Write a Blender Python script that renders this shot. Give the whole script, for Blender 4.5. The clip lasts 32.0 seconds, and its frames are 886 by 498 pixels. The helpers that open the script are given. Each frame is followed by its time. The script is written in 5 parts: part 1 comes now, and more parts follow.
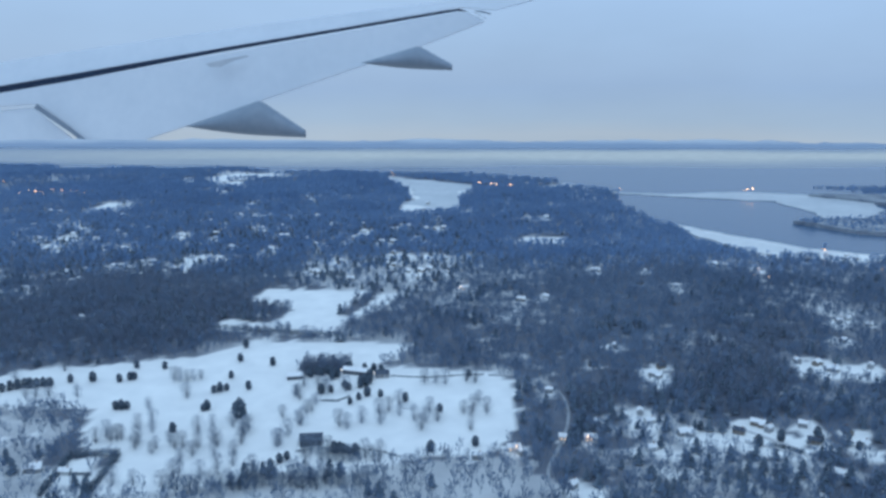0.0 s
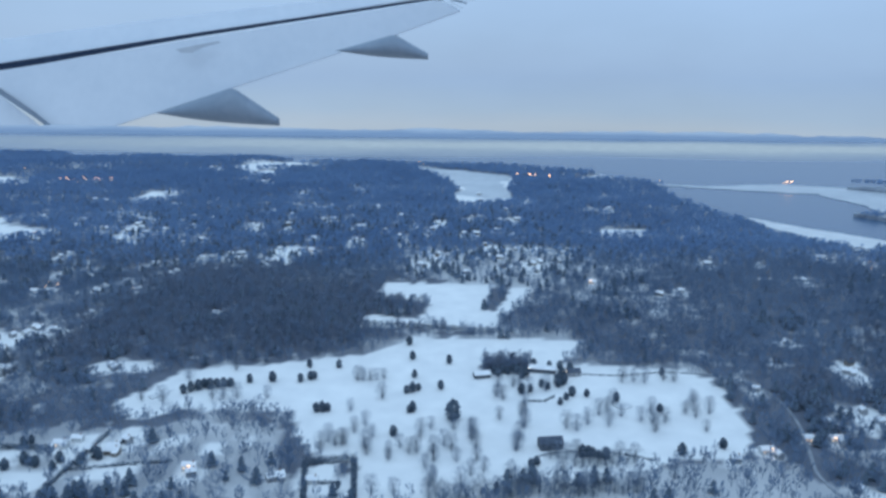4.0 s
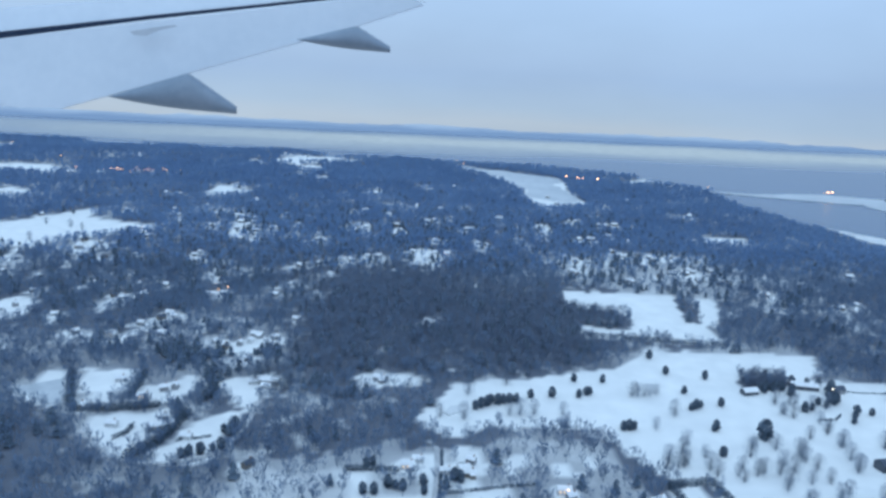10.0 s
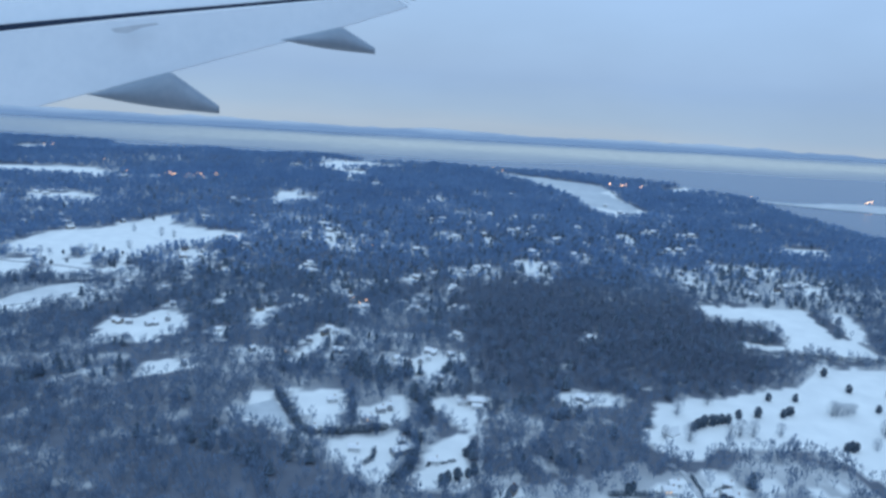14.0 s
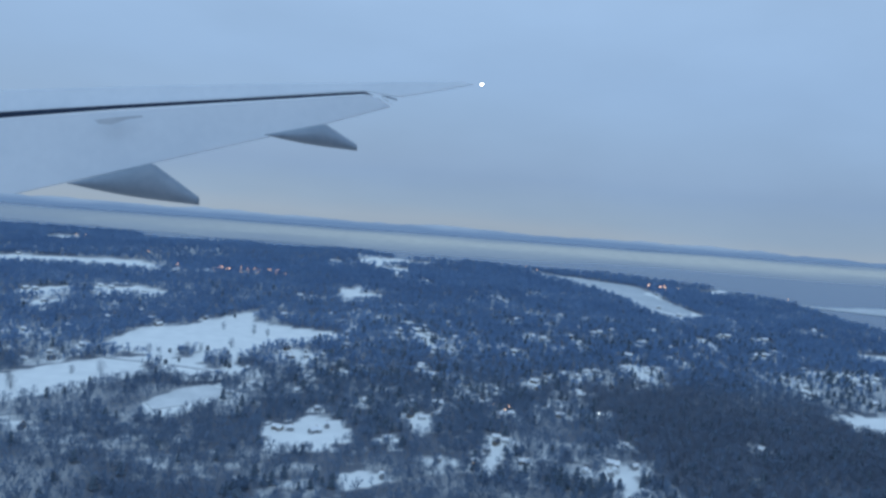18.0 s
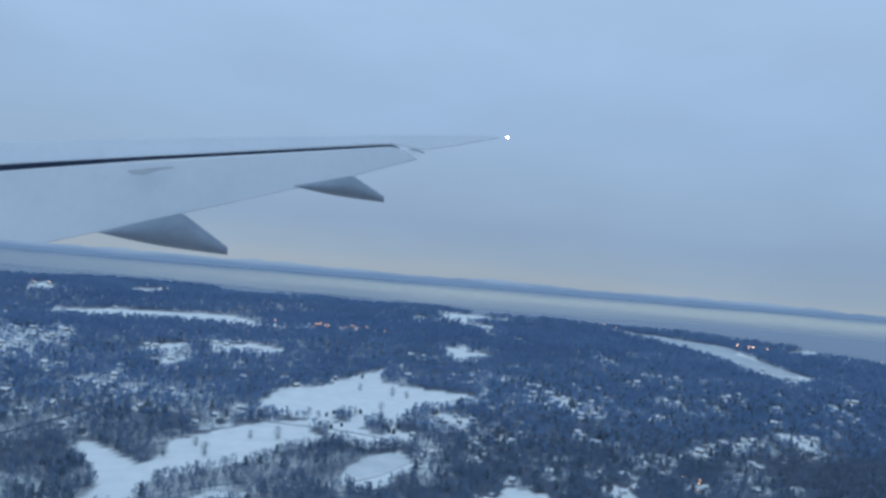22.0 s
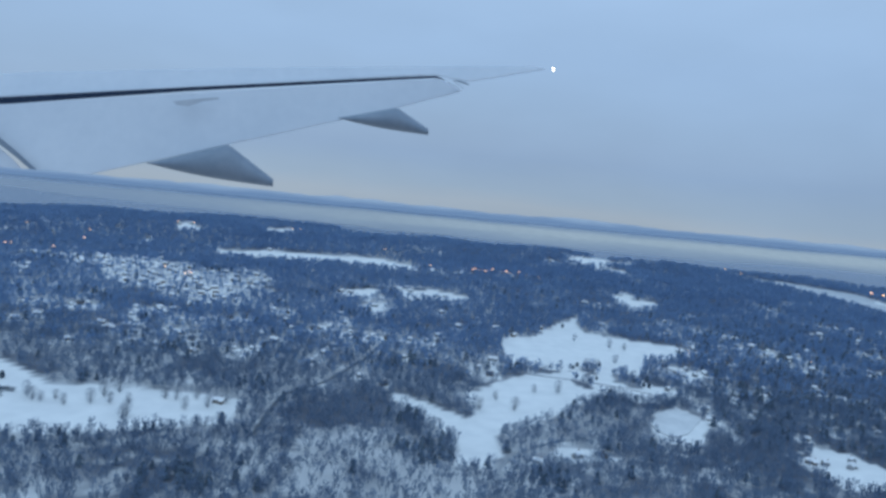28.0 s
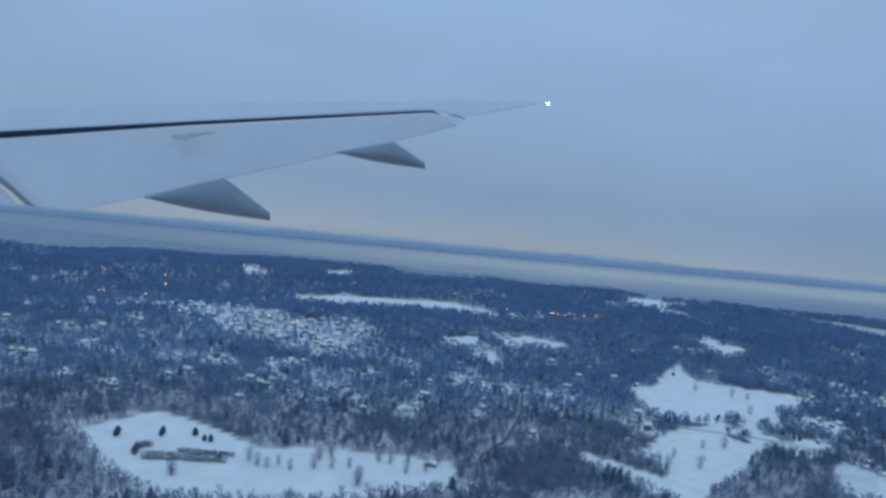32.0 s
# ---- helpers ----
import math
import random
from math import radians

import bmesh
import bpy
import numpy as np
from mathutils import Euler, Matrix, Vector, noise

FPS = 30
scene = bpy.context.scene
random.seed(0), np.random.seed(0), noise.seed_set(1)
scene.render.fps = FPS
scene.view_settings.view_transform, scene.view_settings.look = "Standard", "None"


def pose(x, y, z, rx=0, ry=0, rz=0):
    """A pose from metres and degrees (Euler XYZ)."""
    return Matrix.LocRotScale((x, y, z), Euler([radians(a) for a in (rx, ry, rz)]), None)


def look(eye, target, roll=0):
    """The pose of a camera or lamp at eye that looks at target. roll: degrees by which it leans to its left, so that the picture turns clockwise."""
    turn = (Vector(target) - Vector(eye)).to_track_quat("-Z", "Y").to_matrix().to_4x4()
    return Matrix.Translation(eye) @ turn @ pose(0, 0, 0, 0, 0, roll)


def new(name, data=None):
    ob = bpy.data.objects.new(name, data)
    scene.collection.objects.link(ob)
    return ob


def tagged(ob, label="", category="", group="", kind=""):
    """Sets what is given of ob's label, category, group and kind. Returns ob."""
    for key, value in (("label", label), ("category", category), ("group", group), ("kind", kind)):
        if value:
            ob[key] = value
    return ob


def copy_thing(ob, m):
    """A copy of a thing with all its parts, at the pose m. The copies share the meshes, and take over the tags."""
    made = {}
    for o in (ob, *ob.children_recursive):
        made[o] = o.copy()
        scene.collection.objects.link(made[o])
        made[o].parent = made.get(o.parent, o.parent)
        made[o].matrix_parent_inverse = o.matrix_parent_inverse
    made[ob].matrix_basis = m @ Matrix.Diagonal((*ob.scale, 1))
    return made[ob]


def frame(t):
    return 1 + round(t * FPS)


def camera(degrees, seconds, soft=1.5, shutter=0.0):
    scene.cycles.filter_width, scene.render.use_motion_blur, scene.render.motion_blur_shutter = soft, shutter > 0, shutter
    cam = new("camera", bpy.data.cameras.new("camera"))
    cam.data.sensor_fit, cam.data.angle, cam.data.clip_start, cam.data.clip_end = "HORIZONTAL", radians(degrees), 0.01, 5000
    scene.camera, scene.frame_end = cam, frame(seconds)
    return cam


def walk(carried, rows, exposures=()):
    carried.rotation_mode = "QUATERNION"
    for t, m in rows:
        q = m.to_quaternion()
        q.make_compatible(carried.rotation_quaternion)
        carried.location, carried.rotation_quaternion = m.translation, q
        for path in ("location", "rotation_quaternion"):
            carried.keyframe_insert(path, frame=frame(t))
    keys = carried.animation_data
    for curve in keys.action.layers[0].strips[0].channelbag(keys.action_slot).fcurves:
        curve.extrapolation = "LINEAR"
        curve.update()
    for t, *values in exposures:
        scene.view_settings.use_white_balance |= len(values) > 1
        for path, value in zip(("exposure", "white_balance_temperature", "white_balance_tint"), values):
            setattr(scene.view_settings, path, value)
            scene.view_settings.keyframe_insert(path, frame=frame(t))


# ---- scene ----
cam = camera(60.2, 32.0, soft=3.0)

# seconds, eye, a point 100 m ahead, roll
PATH = [
    (0, (37.44, -4.38, 52.73), (33.78, 93.69, 33.52), -0.07),
    (0.5, (31.82, -3.81, 52.68), (29.05, 94.26, 33.33), 0.10),
    (1, (26.28, -3.30, 52.60), (24.23, 94.75, 33.10), 0.12),
    (1.5, (20.97, -2.71, 52.53), (19.29, 95.39, 33.18), 0.21),
    (2, (15.73, -2.02, 52.45), (14.63, 96.06, 33.00), 0.20),
    (2.5, (10.44, -1.38, 52.36), (9.46, 96.60, 32.42), 0.15),
    (3, (5.19, -0.70, 52.29), (4.59, 97.27, 32.25), 0.16),
    (3.5, (0.00, 0.00, 52.20), (-0.00, 97.92, 31.92), 0.38),
    (5.5, (-20.24, 1.90, 52.13), (-17.42, 99.71, 31.55), 1.46),
    (6, (-25.24, 2.31, 52.23), (-22.07, 100.12, 31.68), 1.79),
    (6.5, (-30.14, 2.65, 52.34), (-26.53, 100.45, 31.83), 1.90),
    (7, (-35.13, 3.08, 52.47), (-30.79, 100.79, 31.62), 1.85),
    (7.5, (-40.23, 3.58, 52.58), (-35.10, 101.27, 31.82), 2.28),
    (8, (-45.50, 3.97, 52.69), (-39.66, 101.61, 31.88), 2.68),
    (8.5, (-50.66, 4.33, 52.84), (-44.22, 101.93, 32.04), 2.74),
    (9, (-55.80, 4.80, 53.00), (-48.90, 102.35, 32.12), 2.52),
    (9.5, (-60.87, 5.37, 53.14), (-53.62, 102.90, 32.28), 2.60),
    (10, (-65.86, 5.93, 53.27), (-57.99, 103.39, 32.28), 2.83),
    (10.5, (-70.96, 6.48, 53.35), (-62.66, 103.89, 32.29), 2.82),
    (11, (-76.07, 7.10, 53.48), (-67.36, 104.47, 32.44), 3.06),
    (11.5, (-81.13, 7.66, 53.65), (-72.15, 105.07, 32.91), 3.25),
    (12, (-86.10, 8.21, 53.77), (-76.88, 105.58, 32.92), 3.24),
    (12.5, (-91.16, 8.88, 53.83), (-81.57, 106.19, 32.89), 3.50),
    (13, (-96.24, 9.56, 53.81), (-86.12, 106.84, 32.94), 3.93),
    (13.5, (-101.45, 10.48, 53.77), (-90.89, 107.70, 32.88), 3.79),
    (15.5, (-123.11, 15.21, 52.89), (-109.84, 112.86, 35.87), 4.16),
    (16, (-128.38, 16.03, 52.81), (-114.64, 113.88, 37.45), 4.68),
    (16.5, (-133.67, 16.63, 52.72), (-119.67, 114.71, 39.16), 4.45),
    (17, (-138.90, 17.21, 52.62), (-124.51, 115.48, 40.99), 4.45),
    (17.5, (-144.07, 17.92, 52.52), (-129.66, 116.38, 42.71), 4.46),
    (18, (-149.09, 18.83, 52.45), (-134.69, 117.45, 44.34), 4.80),
    (18.5, (-154.01, 19.84, 52.45), (-140.44, 118.72, 46.25), 5.15),
    (19, (-158.94, 20.94, 52.46), (-145.19, 119.88, 47.81), 5.11),
    (19.5, (-163.91, 22.00, 52.40), (-150.43, 121.04, 49.34), 5.17),
    (20, (-168.91, 22.98, 52.34), (-155.47, 122.05, 50.31), 5.40),
    (20.5, (-173.89, 23.87, 52.33), (-160.78, 122.99, 50.50), 5.22),
    (21, (-178.84, 24.70, 52.37), (-166.15, 123.88, 50.77), 5.09),
    (21.5, (-183.72, 25.49, 52.34), (-171.73, 124.76, 50.92), 4.82),
    (22, (-188.63, 26.26, 52.30), (-177.06, 125.58, 50.62), 5.21),
    (22.5, (-193.50, 26.98, 52.27), (-182.17, 126.32, 50.35), 5.28),
    (23, (-198.26, 27.51, 52.27), (-187.52, 126.90, 49.65), 5.28),
    (23.5, (-202.97, 27.76, 52.23), (-192.88, 127.20, 48.92), 5.39),
    (24, (-207.77, 27.77, 52.19), (-198.22, 127.22, 47.86), 5.41),
    (24.5, (-212.70, 27.66, 52.17), (-203.10, 127.03, 46.51), 5.36),
    (25, (-217.77, 27.57, 52.21), (-208.93, 127.02, 46.69), 5.61),
    (25.5, (-222.90, 27.51, 52.25), (-214.13, 126.85, 44.86), 5.85),
    (27.5, (-244.69, 28.42, 53.40), (-236.67, 127.55, 43.00), 5.78),
    (28, (-250.25, 28.84, 53.70), (-241.95, 127.90, 42.82), 5.72),
    (28.5, (-255.78, 29.26, 54.04), (-247.11, 128.22, 42.57), 5.75),
    (29, (-261.35, 29.59, 54.41), (-252.78, 128.59, 43.26), 5.67),
    (29.5, (-267.01, 29.75, 54.74), (-259.18, 128.75, 42.99), 4.52),
    (30, (-272.78, 29.80, 55.05), (-265.47, 128.79, 42.86), 5.10),
    (30.5, (-278.62, 29.89, 55.40), (-270.76, 128.70, 42.18), 4.87),
    (31, (-284.38, 29.99, 55.68), (-275.94, 128.81, 42.86), 6.12),
    (31.5, (-290.11, 30.05, 55.81), (-281.02, 129.52, 51.04), 7.49),
    (32, (-295.93, 30.25, 55.90), (-286.44, 129.58, 49.32), 5.59),
]
walk(cam, [(t, look(eye, target, roll)) for t, eye, target, roll in PATH],
     [(0, 0.32, 6500, 10), (1, 0.44, 6550, 10), (3, 0.36, 6550, 10), (5, 0.3, 6500, 10), (7, 0.19, 6500, 10), (9, 0.37, 6550, 10), (11, 0.54, 6600, 10), (13, 0.5, 6450, 10), (16, 0.03, 6280, 10), (18, 0.02, 6380, 10),
      (20, 0.03, 6550, 10), (23, 0.03, 6600, 10), (25, 0.08, 6600, 10), (29, 0.11, 6500, 10), (30.8, 0.22, 6450, 10), (32, -0.2, 6250, 10)])

# ---- sky and light: heavy overcast at dusk ----
world = bpy.data.worlds.new("dusk_sky")
scene.world = world
world.use_nodes = True
wn, wl = world.node_tree.nodes, world.node_tree.links
wn.clear()
w_out = wn.new("ShaderNodeOutputWorld")
w_add = wn.new("ShaderNodeAddShader")
w_cloud = wn.new("ShaderNodeBackground")
w_clear = wn.new("ShaderNodeBackground")
w_sky = wn.new("ShaderNodeTexSky")
w_sky.sky_type = "NISHITA"
w_sky.sun_disc = False
w_sky.sun_elevation = radians(4)
w_sky.sun_rotation = radians(150)
w_clear.inputs["Strength"].default_value = 0.01
wl.new(w_sky.outputs["Color"], w_clear.inputs["Color"])
w_co = wn.new("ShaderNodeTexCoord")
w_sep = wn.new("ShaderNodeSeparateXYZ")
w_map = wn.new("ShaderNodeMapRange")
w_map.inputs["From Min"].default_value, w_map.inputs["From Max"].default_value = -0.1, 1.0
w_ramp = wn.new("ShaderNodeValToRGB")
wl.new(w_co.outputs["Generated"], w_sep.inputs["Vector"])
# slow uneven cloud base
w_noise = wn.new("ShaderNodeTexNoise")
w_noise.inputs["Scale"].default_value, w_noise.inputs["Detail"].default_value = 3.0, 4.0
w_stretch = wn.new("ShaderNodeMapping")
w_stretch.inputs["Scale"].default_value = (1.0, 1.0, 6.0)
wl.new(w_co.outputs["Generated"], w_stretch.inputs["Vector"])
wl.new(w_stretch.outputs["Vector"], w_noise.inputs["Vector"])
w_sway = wn.new("ShaderNodeMath")
w_sway.operation = "MULTIPLY_ADD"
w_sway.inputs[1].default_value, w_sway.inputs[2].default_value = 0.035, -0.0175
wl.new(w_noise.outputs["Fac"], w_sway.inputs[0])
w_sum = wn.new("ShaderNodeMath")
wl.new(w_sep.outputs["Z"], w_sum.inputs[0])
wl.new(w_sway.outputs["Value"], w_sum.inputs[1])
wl.new(w_sum.outputs["Value"], w_map.inputs["Value"])
wl.new(w_map.outputs["Result"], w_ramp.inputs["Fac"])
SKY_STOPS = [(0.0, (0.263, 0.34, 0.439)), (0.05, (0.32, 0.405, 0.502)), (0.068, (0.278, 0.388, 0.524)), (0.105, (0.238, 0.363, 0.55)),
             (0.22, (0.284, 0.432, 0.662)), (0.34, (0.336, 0.498, 0.738)), (0.6, (0.364, 0.56, 0.799)), (1.0, (0.414, 0.62, 0.877))]
for n, (at, col) in enumerate(SKY_STOPS):
    e = w_ramp.color_ramp.elements[n] if n < 2 else w_ramp.color_ramp.elements.new(at)
    e.position, e.color = at, (*col, 1)
wl.new(w_ramp.outputs["Color"], w_cloud.inputs["Color"])
# broad soft mottling of the overcast
w_soft = wn.new("ShaderNodeTexNoise")
w_soft.inputs["Scale"].default_value, w_soft.inputs["Detail"].default_value = 4.0, 5.0
w_wide = wn.new("ShaderNodeMapping")
w_wide.inputs["Scale"].default_value = (1.0, 1.0, 2.5)
wl.new(w_co.outputs["Generated"], w_wide.inputs["Vector"])
wl.new(w_wide.outputs["Vector"], w_soft.inputs["Vector"])
w_power = wn.new("ShaderNodeMapRange")
w_power.inputs["From Min"].default_value, w_power.inputs["From Max"].default_value = 0.3, 0.7
w_power.inputs["To Min"].default_value, w_power.inputs["To Max"].default_value = 0.955, 1.045
wl.new(w_soft.outputs["Fac"], w_power.inputs["Value"])
wl.new(w_power.outputs["Result"], w_cloud.inputs["Strength"])
wl.new(w_cloud.outputs[0], w_add.inputs[0])
wl.new(w_clear.outputs[0], w_add.inputs[1])
wl.new(w_add.outputs[0], w_out.inputs["Surface"])

sun = new("sun", bpy.data.lights.new("sun", "SUN"))
sun.data.energy, sun.data.angle, sun.data.color = 0.5, radians(50), (0.62, 0.8, 1.0)
sun.matrix_world = look((0, 0, 300), (60, 120, 0))


# ---- materials ----
def material(name, rough=0.8, metal=0.0):
    m = bpy.data.materials.new(name)
    m.use_nodes = True
    b = m.node_tree.nodes["Principled BSDF"]
    b.inputs["Roughness"].default_value, b.inputs["Metallic"].default_value = rough, metal
    return m, m.node_tree.nodes, m.node_tree.links, b


def noise_node(n, l, scale, detail=4.0, coords="Object"):
    co, t = n.new("ShaderNodeTexCoord"), n.new("ShaderNodeTexNoise")
    t.inputs["Scale"].default_value, t.inputs["Detail"].default_value = scale, detail
    l.new(co.outputs[coords], t.inputs["Vector"])
    return t


def ramp_node(n, l, fac, stops):
    r = n.new("ShaderNodeValToRGB")
    for k, (at, col) in enumerate(stops):
        e = r.color_ramp.elements[k] if k < 2 else r.color_ramp.elements.new(at)
        e.position, e.color = at, (*col, 1)
    l.new(fac, r.inputs["Fac"])
    return r


def bump_node(n, l, b, height, strength, distance):
    u = n.new("ShaderNodeBump")
    u.inputs["Strength"].default_value, u.inputs["Distance"].default_value = strength, distance
    l.new(height, u.inputs["Height"])
    l.new(u.outputs["Normal"], b.inputs["Normal"])


def grainy(name, dark, light, scale, rough=0.8, metal=0.0, fine=0.0, bump=0.0, mid=(0.35, 0.65)):
    """Two colours mixed by noise at two scales, with a fine relief."""
    m, n, l, b = material(name, rough, metal)
    big, small = noise_node(n, l, scale), noise_node(n, l, fine or scale * 9)
    mix = n.new("ShaderNodeMath")
    mix.operation = "MULTIPLY_ADD"
    mix.inputs[1].default_value = 0.6
    half = n.new("ShaderNodeMath")
    half.operation = "MULTIPLY"
    half.inputs[1].default_value = 0.4
    l.new(small.outputs["Fac"], half.inputs[0])
    l.new(big.outputs["Fac"], mix.inputs[0])
    l.new(half.outputs[0], mix.inputs[2])
    r = ramp_node(n, l, mix.outputs[0], [(mid[0], dark), (mid[1], light)])
    l.new(r.outputs["Color"], b.inputs["Base Color"])
    if bump:
        bump_node(n, l, b, small.outputs["Fac"], 0.6, bump)
    return m


def snow_ground():
    """Snow with leaf litter and scrub showing through where the woods stand."""
    m, n, l, b = material("snow_ground", 0.75)
    at = n.new("ShaderNodeAttribute")
    at.attribute_name = "woods"
    big, fine = noise_node(n, l, 0.035, 3), noise_node(n, l, 0.22, 5)
    add = n.new("ShaderNodeMath")
    add.operation = "ADD"
    l.new(big.outputs["Fac"], add.inputs[0])
    l.new(fine.outputs["Fac"], add.inputs[1])
    patch = ramp_node(n, l, add.outputs[0], [(0.40, (0, 0, 0)), (0.62, (1, 1, 1))])
    patch.color_ramp.elements[0].position, patch.color_ramp.elements[1].position = 0.68, 1.06
    mul = n.new("ShaderNodeMath")
    mul.operation = "MULTIPLY"
    l.new(patch.outputs["Color"], mul.inputs[0])
    l.new(at.outputs["Fac"], mul.inputs[1])
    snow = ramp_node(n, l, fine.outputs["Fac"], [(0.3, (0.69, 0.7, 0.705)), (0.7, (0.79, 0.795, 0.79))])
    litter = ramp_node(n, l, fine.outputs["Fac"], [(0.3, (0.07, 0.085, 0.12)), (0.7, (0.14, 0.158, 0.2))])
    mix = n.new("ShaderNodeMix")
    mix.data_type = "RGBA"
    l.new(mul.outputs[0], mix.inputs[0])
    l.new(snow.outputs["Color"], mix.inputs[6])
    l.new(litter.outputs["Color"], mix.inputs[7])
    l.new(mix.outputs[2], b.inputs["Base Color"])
    bump_node(n, l, b, fine.outputs["Fac"], 0.4, 0.15)
    return m


def sea_water():
    m, n, l, b = material("sea_water", 0.22)
    b.inputs["Base Color"].default_value = (0.05, 0.105, 0.19, 1)
    b.inputs["IOR"].default_value = 1.33
    swell = noise_node(n, l, 0.25, 5)
    bump_node(n, l, b, swell.outputs["Fac"], 0.25, 0.3)
    return m


SNOW = snow_ground()
SEA = sea_water()
def drift_ice():
    """Pale drift ice with the horizon's warm reflection put into its colour, fading to water colour at its southern and
    northern rims and westward.
    """
    m, n, l, b = material("sea_ice", 0.5)
    co, sep = n.new("ShaderNodeTexCoord"), n.new("ShaderNodeSeparateXYZ")
    l.new(co.outputs["Object"], sep.inputs["Vector"])
    big, fine = noise_node(n, l, 0.006, 4), noise_node(n, l, 0.1, 5)
    shift = n.new("ShaderNodeMath")
    shift.operation = "MULTIPLY_ADD"
    shift.inputs[1].default_value = 130.0
    l.new(big.outputs["Fac"], shift.inputs[0])
    l.new(sep.outputs["Y"], shift.inputs[2])
    pos = n.new("ShaderNodeMapRange")
    pos.inputs["From Min"].default_value, pos.inputs["From Max"].default_value = 670.0, 920.0
    l.new(shift.outputs[0], pos.inputs["Value"])
    cover = ramp_node(n, l, pos.outputs["Result"], [(0.0, (0, 0, 0)), (0.5, (1, 1, 1)), (0.75, (1, 1, 1)), (1.0, (0, 0, 0))])
    pale = ramp_node(n, l, fine.outputs["Fac"], [(0.35, (0.5, 0.465, 0.41)), (0.65, (0.6, 0.555, 0.485))])
    drift = n.new("ShaderNodeMath")
    drift.operation = "MULTIPLY_ADD"
    drift.inputs[1].default_value = 260.0
    l.new(big.outputs["Fac"], drift.inputs[0])
    l.new(sep.outputs["X"], drift.inputs[2])
    east = n.new("ShaderNodeMapRange")
    east.interpolation_type = "SMOOTHSTEP"
    east.inputs["From Min"].default_value, east.inputs["From Max"].default_value = -520.0, 60.0
    east.inputs["To Min"].default_value, east.inputs["To Max"].default_value = 0.22, 1.0
    l.new(drift.outputs[0], east.inputs["Value"])
    share = n.new("ShaderNodeMath")
    share.operation = "MULTIPLY"
    l.new(cover.outputs["Color"], share.inputs[0])
    l.new(east.outputs["Result"], share.inputs[1])
    mix = n.new("ShaderNodeMix")
    mix.data_type = "RGBA"
    mix.inputs[6].default_value = (0.06, 0.115, 0.2, 1)
    l.new(share.outputs[0], mix.inputs[0])
    l.new(pale.outputs["Color"], mix.inputs[7])
    l.new(mix.outputs[2], b.inputs["Base Color"])
    gloss = n.new("ShaderNodeMapRange")
    gloss.inputs["To Min"].default_value, gloss.inputs["To Max"].default_value = 0.22, 0.5
    l.new(share.outputs[0], gloss.inputs["Value"])
    l.new(gloss.outputs["Result"], b.inputs["Roughness"])
    return m


ICE = drift_ice()
SNOWY_ICE = grainy("snowy_ice", (0.52, 0.54, 0.56), (0.68, 0.69, 0.7), 0.1, 0.6, fine=0.6)
POND_ICE = grainy("pond_ice", (0.36, 0.4, 0.44), (0.52, 0.55, 0.58), 0.05, 0.4, fine=0.4)
# haze put into the colour: branches tinted blue, the far canopy paler too
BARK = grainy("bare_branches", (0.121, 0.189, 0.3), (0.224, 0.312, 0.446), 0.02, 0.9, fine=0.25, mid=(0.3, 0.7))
CANOPY = grainy("haze_blue_canopy", (0.156, 0.28, 0.497), (0.265, 0.413, 0.645), 0.012, 0.9, fine=0.12, mid=(0.3, 0.7))


def soft_crown(m, lift):
    """Fine twigs scatter light among themselves, so their shading leans to the open sky."""
    n, l = m.node_tree.nodes, m.node_tree.links
    co, add, unit = n.new("ShaderNodeTexCoord"), n.new("ShaderNodeVectorMath"), n.new("ShaderNodeVectorMath")
    unit.operation = "NORMALIZE"
    add.inputs[1].default_value = (0, 0, lift)
    l.new(co.outputs["Normal"], add.inputs[0])
    l.new(add.outputs[0], unit.inputs[0])
    b, out = n["Principled BSDF"], n["Material Output"]
    l.new(unit.outputs[0], b.inputs["Normal"])
    # and lets part of the light through
    leak, mix = n.new("ShaderNodeBsdfTranslucent"), n.new("ShaderNodeMixShader")
    mix.inputs[0].default_value = 0.4
    l.new(b.inputs["Base Color"].links[0].from_socket, leak.inputs["Color"])
    l.new(b.outputs[0], mix.inputs[1])
    l.new(leak.outputs[0], mix.inputs[2])
    l.new(mix.outputs[0], out.inputs["Surface"])


soft_crown(BARK, 1.7)
soft_crown(CANOPY, 2.2)
OAK = grainy("oak_branches_with_dead_leaves", (0.146, 0.192, 0.277), (0.228, 0.277, 0.368), 0.03, 0.9, fine=0.3, mid=(0.3, 0.7))
soft_crown(OAK, 1.7)
# twigs of the single trees, lightened to put haze into the colour
TWIGS = grainy("pale_grey_twigs", (0.17, 0.22, 0.3), (0.27, 0.33, 0.42), 0.5, 0.9, fine=2.0)
soft_crown(TWIGS, 1.2)
NEEDLES = grainy("conifer_needles", (0.06, 0.094, 0.138), (0.128, 0.172, 0.225), 0.05, 0.85, fine=1.2)


